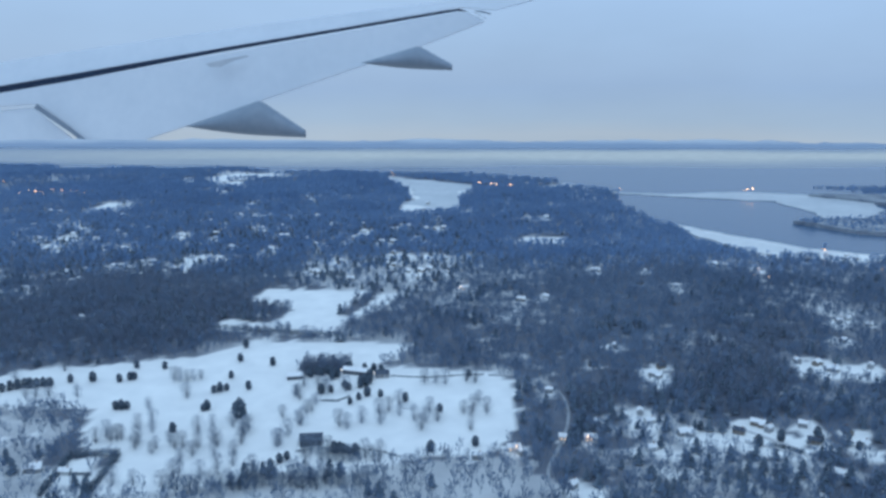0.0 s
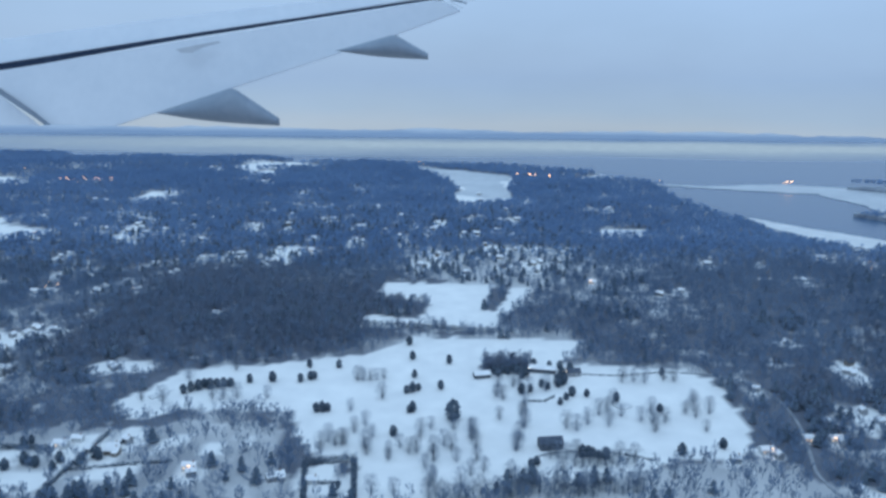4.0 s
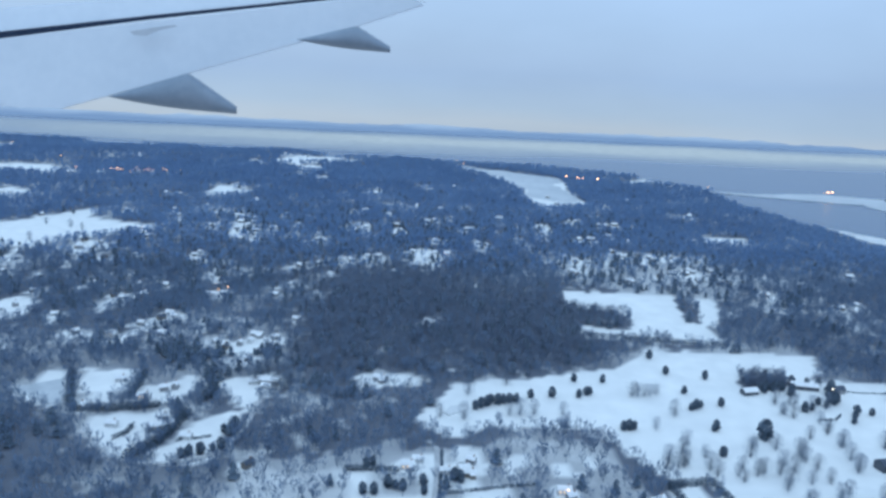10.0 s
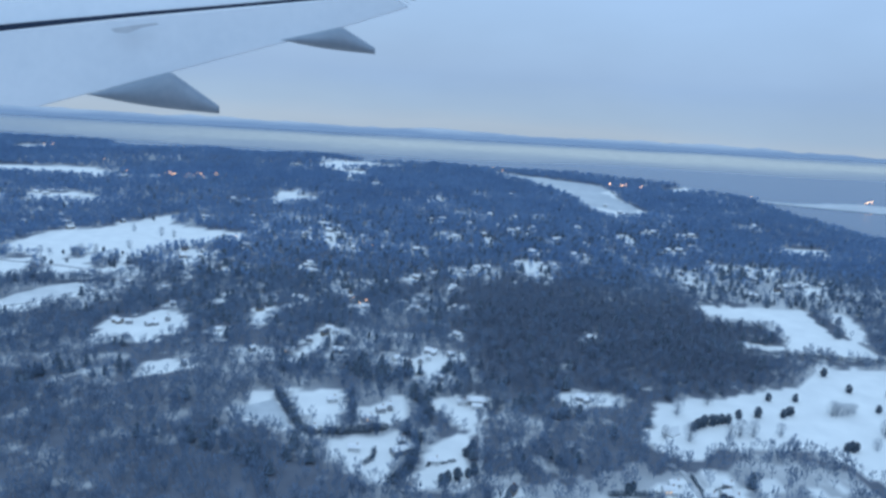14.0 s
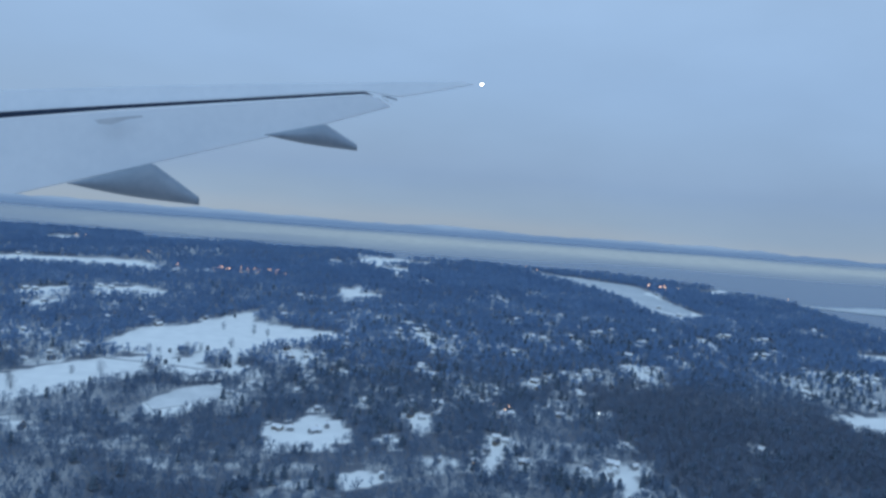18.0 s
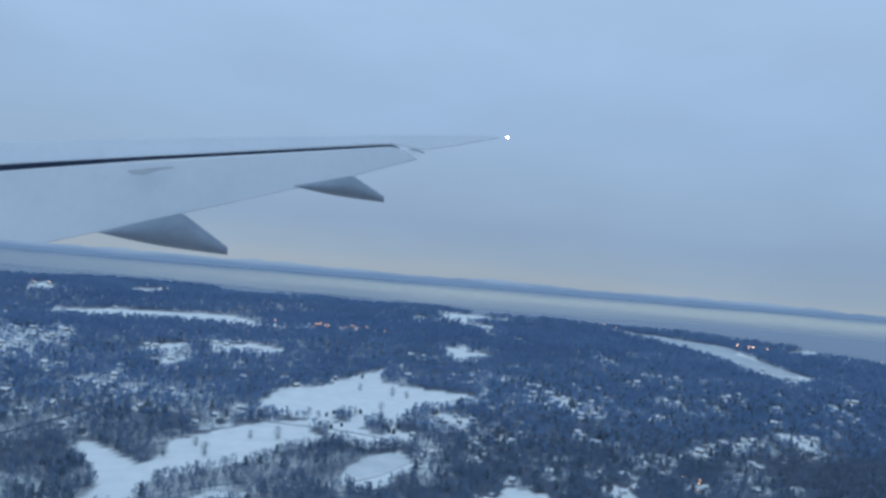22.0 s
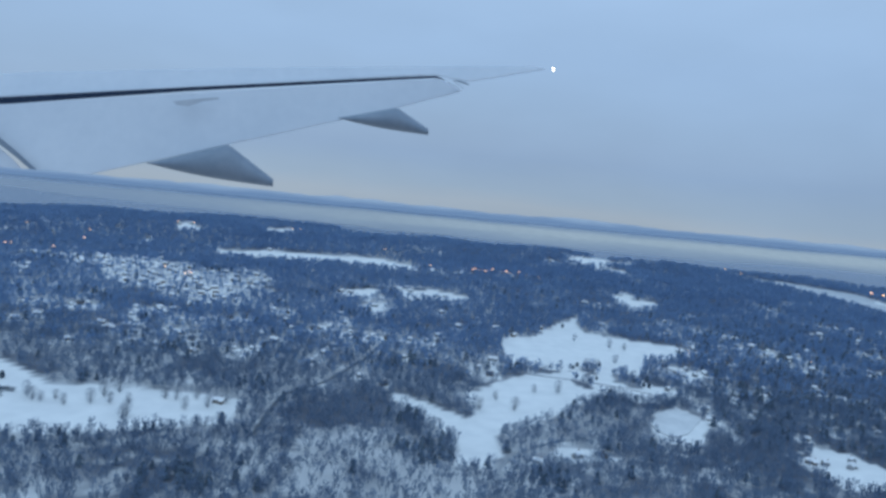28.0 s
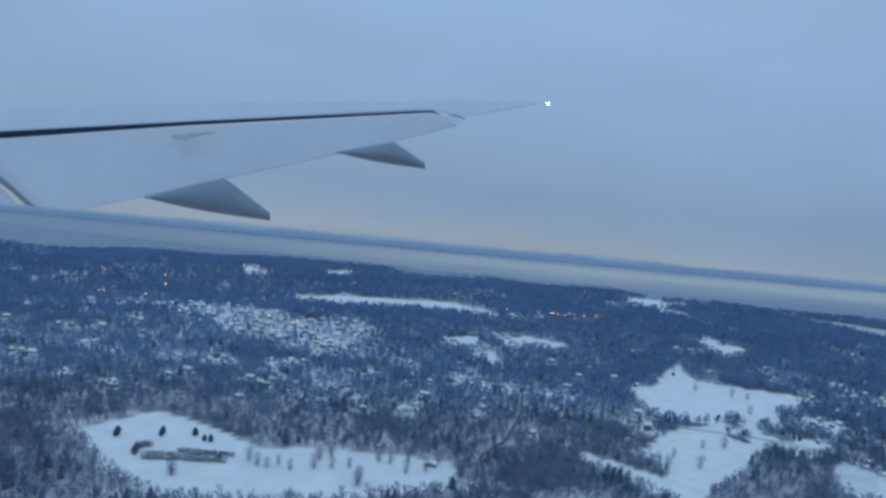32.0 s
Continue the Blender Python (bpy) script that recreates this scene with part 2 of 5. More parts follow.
def far_hills():
    """Wooded hills with haze painted in: blue-grey slopes, paler towards the top for a soft skyline."""
    m, n, l, b = material("far_hills", 0.95)
    co, sep = n.new("ShaderNodeTexCoord"), n.new("ShaderNodeSeparateXYZ")
    l.new(co.outputs["Object"], sep.inputs["Vector"])
    big = noise_node(n, l, 0.012, 4)
    lift = n.new("ShaderNodeMath")
    lift.operation = "MULTIPLY_ADD"
    lift.inputs[1].default_value = 5.0
    l.new(big.outputs["Fac"], lift.inputs[0])
    l.new(sep.outputs["Z"], lift.inputs[2])
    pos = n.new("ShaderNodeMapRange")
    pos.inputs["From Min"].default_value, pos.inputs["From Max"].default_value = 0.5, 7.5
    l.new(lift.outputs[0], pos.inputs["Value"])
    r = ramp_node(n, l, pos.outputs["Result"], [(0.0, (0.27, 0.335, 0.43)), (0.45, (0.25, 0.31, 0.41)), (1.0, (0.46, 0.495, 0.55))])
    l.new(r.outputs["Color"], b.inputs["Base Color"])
    return m


HILLS = far_hills()
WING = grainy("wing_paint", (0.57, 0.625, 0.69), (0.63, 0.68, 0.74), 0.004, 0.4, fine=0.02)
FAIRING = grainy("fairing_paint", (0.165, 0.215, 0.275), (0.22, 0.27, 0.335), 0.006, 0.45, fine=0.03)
SEAM = grainy("wing_seam_dark", (0.004, 0.016, 0.045), (0.01, 0.028, 0.065), 0.01, 0.8)


# ---- the plan ----
# north coast and the bay's shore, from west to east
COAST = [(-1500, 540), (-620, 500), (-507, 516), (-452, 545), (-350, 588), (-268, 573), (-188, 554), (-112, 538), (-26, 533),
         (62, 512), (95, 470), (118, 432), (111, 365), (122, 318), (140, 286), (158, 262), (185, 248), (320, 225), (1500, 60)]
GOLF = [(-60, 122), (-52, 136), (-36, 140), (-19, 146), (-9, 155), (25, 153), (23, 146), (18, 141), (42, 138.5), (46, 134), (46, 124), (45.5, 116),
        (43, 107.5), (40, 104.5), (31, 103), (19, 99), (6, 99), (1, 94), (-18, 92), (-17, 103), (-25, 106), (-27, 112), (-28, 116), (-29, 120), (-38, 121), (-48, 120), (-51, 117), (-54, 116)]
NORTH = [(-19, 199), (-9, 198), (1, 196), (10.5, 194), (5, 172), (9, 171), (8, 160), (3, 158), (1, 160), (-6, 162), (-10, 161.5), (-16, 161), (-22, 161), (-21, 170.5), (-15, 168), (-9, 167), (-7, 177), (-8, 180), (-20, 183)]
INLET = [(-20, 523), (-3, 502), (13, 495), (27, 479), (39, 462), (34, 435), (31, 410), (31, 393), (32, 376), (25, 364), (8, 352), (3, 365), (3, 384), (10, 406), (4, 422), (1, 448), (-5, 473), (-14, 497)]
MEADOW = [(-208, 270), (-194, 281), (-183, 301), (-172, 317), (-176, 295), (-161, 286), (-145, 277), (-153, 264), (-165, 258), (-172, 242),
          (-175, 227), (-168, 224), (-175, 215), (-183, 212), (-188, 220), (-201, 204), (-212, 190), (-223, 180), (-224, 168), (-228, 161), (-233, 163),
          (-231, 174), (-237, 186), (-245, 199), (-243, 202), (-235, 195), (-228, 187), (-223, 199), (-228, 202), (-221, 213), (-210, 227), (-187, 238), (-199, 238), (-211, 241), (-211, 254)]
SOUTH = [(-352, 188), (-350, 192), (-340, 206), (-329, 200), (-315, 188), (-298, 188), (-275, 185), (-275, 170), (-300, 160), (-326, 158), (-340, 170)]
POND = [(-182, 199), (-176, 204), (-171, 199), (-178, 187), (-184, 183), (-187, 188)]
LONG = [(-328, 424), (-310, 435), (-280, 431), (-250, 437), (-228, 422), (-234, 407), (-268, 412), (-296, 411), (-319, 414)]
BEACH = [(124, 313), (134, 302), (156, 265), (178, 255), (320, 228), (320, 210), (171, 242), (151, 248), (135, 254), (124, 285)]
CLEARINGS = [
    [(14, 192), (19, 191), (16, 179), (11.5, 170), (9, 171)], [(56, 289), (65, 293), (76, 294), (72, 279), (54, 278)],
    [(-265, 322), (-258, 337), (-249, 340), (-256, 322)], [(-241, 340), (-225, 347), (-224, 339), (-238, 333)],
    [(-222, 335), (-213, 333), (-216, 327), (-223, 329)], [(-253, 307), (-246, 317), (-250, 302)],
    [(-133, 472), (-98, 524), (-79, 530), (-112, 484)], [(-109, 463), (-98, 464), (-105, 448), (-115, 446)],
    [(-183, 195), (-173, 209), (-172, 203), (-177, 192)],
    [(-159, 170), (-152, 187), (-144, 182), (-150, 161)], [(-145, 147), (-138, 152), (-137, 147), (-143, 144)]]
CLEARINGS += [[(-119, 153), (-115, 165), (-112, 168), (-113, 162), (-117, 152)]]
CLEARINGS += [[(104, 142), (119, 143), (116, 137), (104, 138)], [(117, 159), (121, 159), (120, 155), (115, 154)]]
# lawns and fields among the woods: middle, half width and half depth
LAWNS = [(-53.0, 237, 5.0, 14.0), (-365.2, 490, 5.3, 9.3), (-258.8, 325, 6.9, 6.7), (-252.9, 305, 2.8, 5.4), (-235.7, 338, 7.0, 7.8), (-233.6, 415, 5.4, 10.1), (-216.3, 236, 2.3, 7.9), (-172.6, 223, 4.4, 8.4), (-166.6, 209, 3.3, 5.1), (-157.1, 245, 3.3, 7.3), (-156.4, 174, 4.5, 6.5), (-149.4, 271, 5.9, 6.7), (-145.2, 479, 5.4, 10.9), (-139.4, 198, 2.7, 4.0), (-127.0, 183, 2.8, 8.0), (-118.8, 464, 5.5, 11.8), (-116.7, 154, 1.4, 2.7), (-115.7, 270, 3.8, 13.4), (-111.7, 169, 1.8, 5.1), (-110.5, 158, 1.2, 4.5)]
LAWNS += [(-105.9, 191, 3.1, 5.0), (-99.0, 414, 4.4, 10.6), (-93.1, 151, 4.6, 3.1), (-88.1, 157, 5.2, 3.7), (-81.6, 193, 3.2, 3.0), (-60.2, 274, 2.2, 10.1), (-53.9, 226, 5.4, 8.0), (-50.3, 243, 1.6, 6.0), (-48.6, 291, 1.8, 6.4), (-9.0, 220, 5.0, 6.8), (-4.2, 292, 3.3, 8.3), (5.6, 232, 2.2, 7.1), (14.0, 242, 5.4, 9.8), (22.5, 215, 4.6, 6.6), (24.8, 244, 4.5, 8.3), (35.3, 194, 2.6, 5.3), (55.9, 186, 1.5, 3.2), (65.8, 120, 1.7, 3.3), (73.3, 138, 2.2, 4.8), (74.0, 218, 2.5, 5.9), (74.0, 112, 1.8, 2.2), (83.6, 115, 1.4, 1.6)]
LAWNS += [(91.7, 114, 2.1, 2.4), (105.7, 141, 4.9, 4.2), (116.5, 157, 1.8, 3.1), (119.8, 210, 1.6, 3.5), (123.3, 171, 3.0, 3.5), (123.8, 226, 1.7, 5.5), (135.5, 248, 3.8, 6.3), (160.0, 244, 5.6, 7.5)]
GARDENS = [(-314.9, 523, 5.8, 15.7), (-299.0, 336, 5.5, 15.6), (-266.5, 260, 3.0, 5.6), (-257.2, 259, 3.1, 5.6), (-249.5, 258, 3.9, 5.6), (-240.4, 235, 2.5, 4.7), (-233.5, 254, 3.6, 7.2), (-222.4, 334, 5.5, 9.1), (-167.7, 192, 2.5, 8.9), (-158.3, 344, 4.0, 5.5), (-148.6, 190, 2.5, 6.7), (-147.7, 173, 4.0, 5.6), (-129.3, 198, 3.1, 3.0), (-127.9, 301, 2.6, 11.1), (-127.7, 154, 2.6, 4.2), (-121.7, 514, 15.2, 14.1), (-119.8, 198, 2.1, 4.0), (-118.1, 294, 3.5, 8.4), (-115.8, 227, 7.2, 4.6), (-113.3, 210, 2.5, 4.0), (-111.0, 427, 3.8, 11.5), (-109.1, 268, 5.7, 15.9)]
GARDENS += [(-100.4, 155, 2.8, 5.2), (-91.5, 223, 3.2, 7.1), (-85.9, 261, 3.8, 8.7), (-83.7, 171, 1.6, 4.2), (-82.6, 210, 7.7, 9.6), (-76.8, 232, 2.5, 8.3), (-75.3, 282, 7.2, 9.5), (-70.7, 362, 5.4, 13.1), (-67.7, 230, 4.2, 11.3), (-62.1, 327, 4.8, 10.0), (-55.7, 169, 1.2, 4.4), (-45.9, 388, 4.5, 9.5), (-33.3, 283, 3.2, 4.9), (-31.9, 255, 3.8, 8.0), (-16.5, 263, 3.0, 12.0), (-2.3, 234, 5.5, 8.5), (1.4, 203, 3.1, 7.5), (5.8, 269, 5.1, 8.8), (9.8, 300, 4.6, 8.7), (24.4, 299, 3.6, 8.3), (29.7, 204, 3.3, 6.4), (33.4, 238, 2.9, 7.5)]
GARDENS += [(34.0, 344, 4.2, 10.6), (50.6, 184, 1.4, 4.0), (51.5, 127, 1.8, 2.9), (59.9, 116, 1.6, 2.5), (61.4, 143, 1.2, 2.7), (65.9, 335, 6.9, 7.9), (92.3, 196, 2.3, 4.4), (108.8, 158, 1.9, 3.1), (113.4, 227, 2.2, 6.7), (135.3, 228, 1.8, 5.6)]
CLEARINGS += [[(-143.3, 365.7), (-133.3, 373.4), (-136.1, 356.0), (-145.0, 351.8)], [(-143.1, 350.2), (-131.5, 360.7), (-125.0, 358.6), (-128.4, 347.1), (-144.0, 335.6)], [(-137.6, 488.0), (-116.9, 520.7), (-99.9, 527.1), (-105.5, 502.2), (-124.8, 479.7)], [(-113.6, 473.2), (-100.6, 481.4), (-106.3, 458.2), (-117.9, 451.3)], [(-158.1, 244.2), (-150.5, 249.5), (-153.2, 237.2), (-160.0, 233.7)]]
CLEARINGS += [[(-123.9, 132.6), (-124.6, 135.0), (-123.0, 137.6), (-120.1, 137.8), (-120.0, 135.3)], [(-117.8, 137.9), (-108.2, 139.0), (-107.5, 132.2), (-109.8, 129.8), (-108.2, 128.3), (-109.0, 125.4), (-111.2, 125.3), (-113.2, 128.5), (-115.2, 130.2)], [(-106.0, 131.6), (-101.5, 133.7), (-100.5, 136.8), (-97.5, 136.9), (-96.9, 128.7), (-99.0, 128.6), (-100.5, 126.8), (-102.5, 127.1), (-103.7, 125.6), (-105.3, 125.9)], [(-92.4, 134.1), (-88.6, 138.1), (-85.6, 140.2), (-83.0, 138.4), (-82.5, 134.6), (-84.0, 131.6), (-86.0, 130.1), (-86.1, 126.3), (-87.8, 126.2), (-89.7, 129.0), (-91.7, 131.3)]]
CLEARINGS += [[(-110.8, 119.2), (-105.3, 121.9), (-99.4, 123.6), (-100.2, 116.7), (-100.7, 111.3), (-101.6, 109.3), (-104.1, 110.4), (-107.2, 113.7), (-109.3, 116.4)], [(-97.9, 111.0), (-95.3, 118.7), (-93.0, 121.8), (-89.5, 125.0), (-87.5, 125.1), (-87.8, 120.5), (-90.1, 117.9), (-89.5, 115.1), (-87.4, 115.2), (-89.9, 113.3), (-89.0, 111.2), (-92.0, 108.5), (-96.0, 108.4)], [(-71.0, 140.4), (-60.7, 138.8), (-62.8, 135.6), (-68.9, 135.3)], [(-93.7, 147.6), (-88.9, 147.9), (-88.8, 144.4), (-93.5, 144.1)]]
CLEARINGS += [[(-57.1, 105.6), (-57.7, 111.5), (-55.8, 112.1), (-55.5, 105.6)], [(-52.7, 106.6), (-53.8, 113.2), (-49.8, 112.4), (-49.5, 105.8)], [(-45.8, 108.7), (-45.8, 111.5), (-44.1, 111.6), (-43.3, 108.8)], [(-40.7, 97.2), (-40.8, 101.1), (-38.0, 101.2), (-37.4, 98.0)], [(-55.3, 99.8), (-47.9, 101.7), (-47.5, 99.3), (-53.2, 97.6)], [(-40.5, 106.2), (-40.4, 108.9), (-36.6, 109.0), (-36.4, 106.3)], [(-70.0, 138.5), (-62.0, 140.2), (-57.5, 138.4), (-59.9, 135.4), (-68.4, 136.3)], [(-25.4, 102.4), (-18.3, 104.3), (-18.4, 99.4), (-19.2, 95.6), (-24.4, 96.9)]]
CLEARINGS += [[(71.6, 141.7), (74.5, 143.4), (73.7, 135.6), (71.5, 134.1), (71.6, 138.6)], [(62.5, 124.5), (64.6, 119.7), (64.9, 112.0), (64.0, 113.0), (63.2, 119.7)], [(71.3, 113.2), (74.4, 113.2), (73.0, 110.1), (70.8, 110.1)], [(64.3, 107.0), (68.1, 108.1), (67.3, 105.2)], [(81.1, 116.6), (84.5, 117.8), (85.6, 113.5), (82.3, 107.4), (79.5, 108.3), (77.4, 110.2)], [(50.7, 95.5), (52.8, 95.9), (53.4, 93.3), (50.5, 92.5)]]
CLEARINGS += [[(-130.2, 188.5), (-126.9, 189.8), (-126.7, 180.6), (-124.4, 178.9), (-128.4, 171.1), (-129.4, 176.5)], [(-135.4, 170.5), (-133.1, 170.7), (-133.2, 162.4), (-135.4, 163.8)], [(-125.8, 156.8), (-122.4, 159.5), (-123.3, 155.5)], [(-119.4, 151.5), (-116.1, 160.5), (-114.5, 168.8), (-112.6, 165.6), (-114.8, 162.2), (-116.8, 151.7)], [(-145.4, 150.0), (-139.5, 151.7), (-138.4, 146.5), (-144.0, 143.8)], [(-96.5, 152.9), (-88.6, 154.8), (-90.0, 150.5), (-96.7, 150.1)], [(-95.1, 146.2), (-90.7, 145.2), (-92.6, 142.6), (-95.7, 142.4)], [(-93.5, 136.6), (-85.3, 136.9), (-87.7, 133.5), (-94.6, 133.3)]]
CLEARINGS += [[(-147.4, 178.5), (-142.0, 177.1), (-142.7, 166.5), (-146.1, 167.8)]]
CLEARINGS += [[(79, 466), (95, 470), (113, 453), (111, 441), (93, 454), (78, 457)], [(-126.5, 129.8), (-119.9, 134.2), (-116, 123.6), (-118.2, 123.8), (-122.6, 126.4)], [(-124, 508), (-96, 547), (-92, 538), (-116, 500)], [(-136, 486), (-127, 482), (-110, 505), (-118, 508)]]
# yards beside the golf course, and between lanes to the east
CLEARINGS += [[(-70.0, 104.7), (-69.1, 106.7), (-66.6, 105.9), (-65.9, 102.0), (-64.7, 100.0), (-60.2, 99.3), (-59.6, 104.9), (-59.2, 109.9), (-57.5, 110.7), (-56.9, 107.5), (-57.6, 99.4), (-58.2, 95.0), (-62.9, 95.0), (-67.6, 97.7), (-69.8, 100.7)],
              [(-55.4, 107.0), (-55.0, 107.9), (-51.7, 108.7), (-51.2, 105.1), (-51.8, 100.7), (-53.8, 101.3), (-54.9, 102.8)], [(-47.4, 109.5), (-44.9, 109.6), (-45.0, 106.4), (-47.6, 106.3)], [(-34.3, 111.7), (-33.0, 111.7), (-33.4, 109.5), (-34.7, 109.4)]]
CLEARINGS += [[(77.9, 106.2), (82.9, 114.2), (86.6, 114.3), (88.2, 110.5), (89.2, 104.6), (85.4, 103.6), (83.2, 104.4), (80.5, 106.2)], [(90.4, 114.9), (95.0, 115.1), (93.3, 109.7), (93.0, 105.7), (89.6, 105.6), (89.1, 109.5)],
              [(96.7, 111.9), (100.8, 113.1), (97.8, 106.8), (99.5, 104.1), (98.1, 101.3), (94.1, 104.4)], [(73.1, 111.7), (78.8, 112.7), (77.4, 108.5), (72.3, 107.5)], [(64.8, 122.1), (66.6, 121.6), (68.5, 115.3), (68.0, 110.2), (66.6, 110.8), (65.3, 117.5)],
              [(72.9, 139.6), (75.1, 140.6), (75.5, 135.7), (74.1, 132.1), (72.2, 133.2)], [(100.3, 140.5), (117.7, 138.9), (115.1, 134.0), (107.3, 136.7), (99.2, 136.5)]]
CLEARINGS += [[(53.4, 93.9), (55.7, 94.0), (56.4, 91.4), (54.0, 90.1), (52.9, 91.5)], [(67.8, 106.8), (70.2, 105.9), (69.1, 103.6), (67.5, 103.9)]]
CLEARINGS += [[(-280, 574), (-255, 576), (-225, 560), (-210, 545), (-225, 536), (-255, 546), (-278, 560)], [(-334, 428), (-311, 430), (-307, 417), (-328, 409)], [(-325, 532), (-310, 544), (-305, 520), (-320, 508)],
              [(-212.5, 172.3), (-204.2, 172.3), (-207.5, 165.7), (-213.9, 166.0)], [(-159.8, 166.2), (-152.6, 181.6), (-144.9, 178.9), (-146.0, 163.0), (-157.1, 160.7)], [(-368, 482), (-356, 492), (-354, 480), (-364, 470)]]
CLEARINGS += [[(-266, 321), (-258, 337), (-248, 340), (-252, 319)], [(-243, 340), (-225, 347), (-213, 338), (-212, 332), (-238, 331)], [(-254, 308), (-246, 316), (-245, 307), (-250, 301)]]
# light woods with much snow between the stems
OPEN_WOODS = [[(-55.0, 112.0), (-48.8, 115.0), (-30.6, 116.5), (-28.6, 110.0), (-27.2, 92.0), (-86.0, 92.0), (-84.0, 108.0), (-71.1, 112.6), (-62.9, 115.8)], [(77.5, 102.4), (88.7, 103.5), (84.7, 92.6), (76.7, 95.5)],
              [(-30, 99), (0, 97), (30, 102), (44, 104), (52, 92), (50, 82), (-30, 82)], [(-262, 172), (-250, 178), (-242, 174), (-234, 162), (-229.6, 150), (-233, 140), (-262, 140)]]
GARDENS += [(-211.5, 165.5, 4.0, 2.8), (-203.0, 167.5, 3.0, 2.0)]
gr = random.Random(12)
# scattered small gardens: west, east, south and north edges, and how many
for x0, x1, y0, y1, count in ((-520, -300, 345, 480, 26), (-430, -265, 205, 300, 34), (-265, -120, 205, 335, 18), (-120, 60, 300, 430, 10)):
    GARDENS += [(gr.uniform(x0, x1), gr.uniform(y0, y1), gr.uniform(1.8, 5.5), gr.uniform(3.0, 6.5)) for k in range(count)]
COPSES = [[(-195.6, 225.1), (-193.6, 228.0), (-190.0, 224.7), (-191.2, 219.5), (-194.3, 219.0)], [(-189.3, 242.0), (-184.8, 242.1), (-185.7, 235.1), (-189.9, 233.9)], [(-182.1, 236.1), (-176.9, 241.0), (-173.9, 228.8), (-177.2, 223.0), (-181.7, 229.3)]]
TOWN = [(-407, 356), (-390, 374), (-361, 366), (-342, 369), (-316, 346), (-300, 360), (-290, 333), (-300, 280), (-318, 290), (-347, 313), (-379, 341)]
EVERGREEN_BELT = [(-170, 180), (-150, 250), (-130, 320), (-40, 330), (40, 318), (50, 262), (-14, 246), (-30, 215), (-60, 225), (-92, 212), (-110, 172)]
VILLAGE = [(-14, 242), (42, 252), (36, 207), (20, 184), (-14, 206)]
SHADY = [(22, 152), (46, 139), (60, 150), (80, 165), (115, 165), (125, 205), (75, 222), (45, 205), (30, 178)]
GROVE = [(3.6, 137.6), (12.6, 138.2), (13.4, 143), (4.2, 143)]
rng = np.random.default_rng(7)
WAVES = [(rng.uniform(0, 6.28), rng.uniform(0, 6.28), k, a) for k, a in ((0.021, 0.9), (0.033, 0.7), (0.05, 0.5), (0.083, 0.3), (0.13, 0.14))]


def inside(poly, x, y):
    """Which of the points lie in the polygon."""
    x, y = np.asarray(x, float), np.asarray(y, float)
    out = np.zeros(x.shape, bool)
    for (xa, ya), (xb, yb) in zip(poly, poly[1:] + poly[:1]):
        if ya != yb:
            out ^= ((ya > y) != (yb > y)) & (x < (xb - xa) * (y - ya) / (yb - ya) + xa)
    return out


def ripple(x, y, size, seed=0.0):
    """Smooth noise of about -1 to 1 with features of the given size."""
    k = 6.283 / size
    s = np.zeros(np.shape(x))
    for n in range(5):
        a, f = seed * 1.7 + n * 2.4, k * (0.7 + 0.37 * n)
        s = s + np.sin(f * (x * np.cos(a) + y * np.sin(a)) + n * 1.9 + seed + 1.3 * np.sin(f * 0.6 * (x * np.sin(a) - y * np.cos(a)) + n))
    return s / 3.0


LAND = COAST + [(1500, -900), (-1500, -900)]


def on_land(x, y):
    return inside(LAND, x + 3 * ripple(x, y, 25, 3), y + 3 * ripple(x, y, 22, 5))


def bend(x, y):
    """Bends the far ground down below the horizon, out of the camera's view behind the far shore."""
    d = np.hypot(np.maximum(0, np.abs(x + 130) - 330), np.maximum(0, y))
    return -0.06 * np.maximum(0, d - 930)


def height(x, y):
    x, y = np.asarray(x, float), np.asarray(y, float)
    z = sum(a * np.sin(k * (x * np.cos(p) + y * np.sin(p)) + q) for p, q, k, a in WAVES)
    # level round the frozen inlet
    ax, ay = x - 28, y - 370
    along = np.clip((ax * -48 + ay * 154) / (48.0**2 + 154.0**2), 0, 1)
    d = np.hypot(ax + 48 * along, ay - 154 * along)
    flat = 1 - np.exp(-((d / 30) ** 2))
    # and round the two ponds
    for px, py, rad in ((-178, 193, 16), (-120.5, 128.5, 9)):
        flat = flat * (1 - np.exp(-((np.hypot(x - px, y - py) / rad) ** 4)))
    # low hills along the coast
    z = z * np.clip((640 - y) / 200, 0, 1) + (1.2 + 2.0 * ripple(x, 0.4 * y, 130, 21)) * np.exp(-(((y - 495) / 60) ** 2))
    return z * flat + bend(x, y)


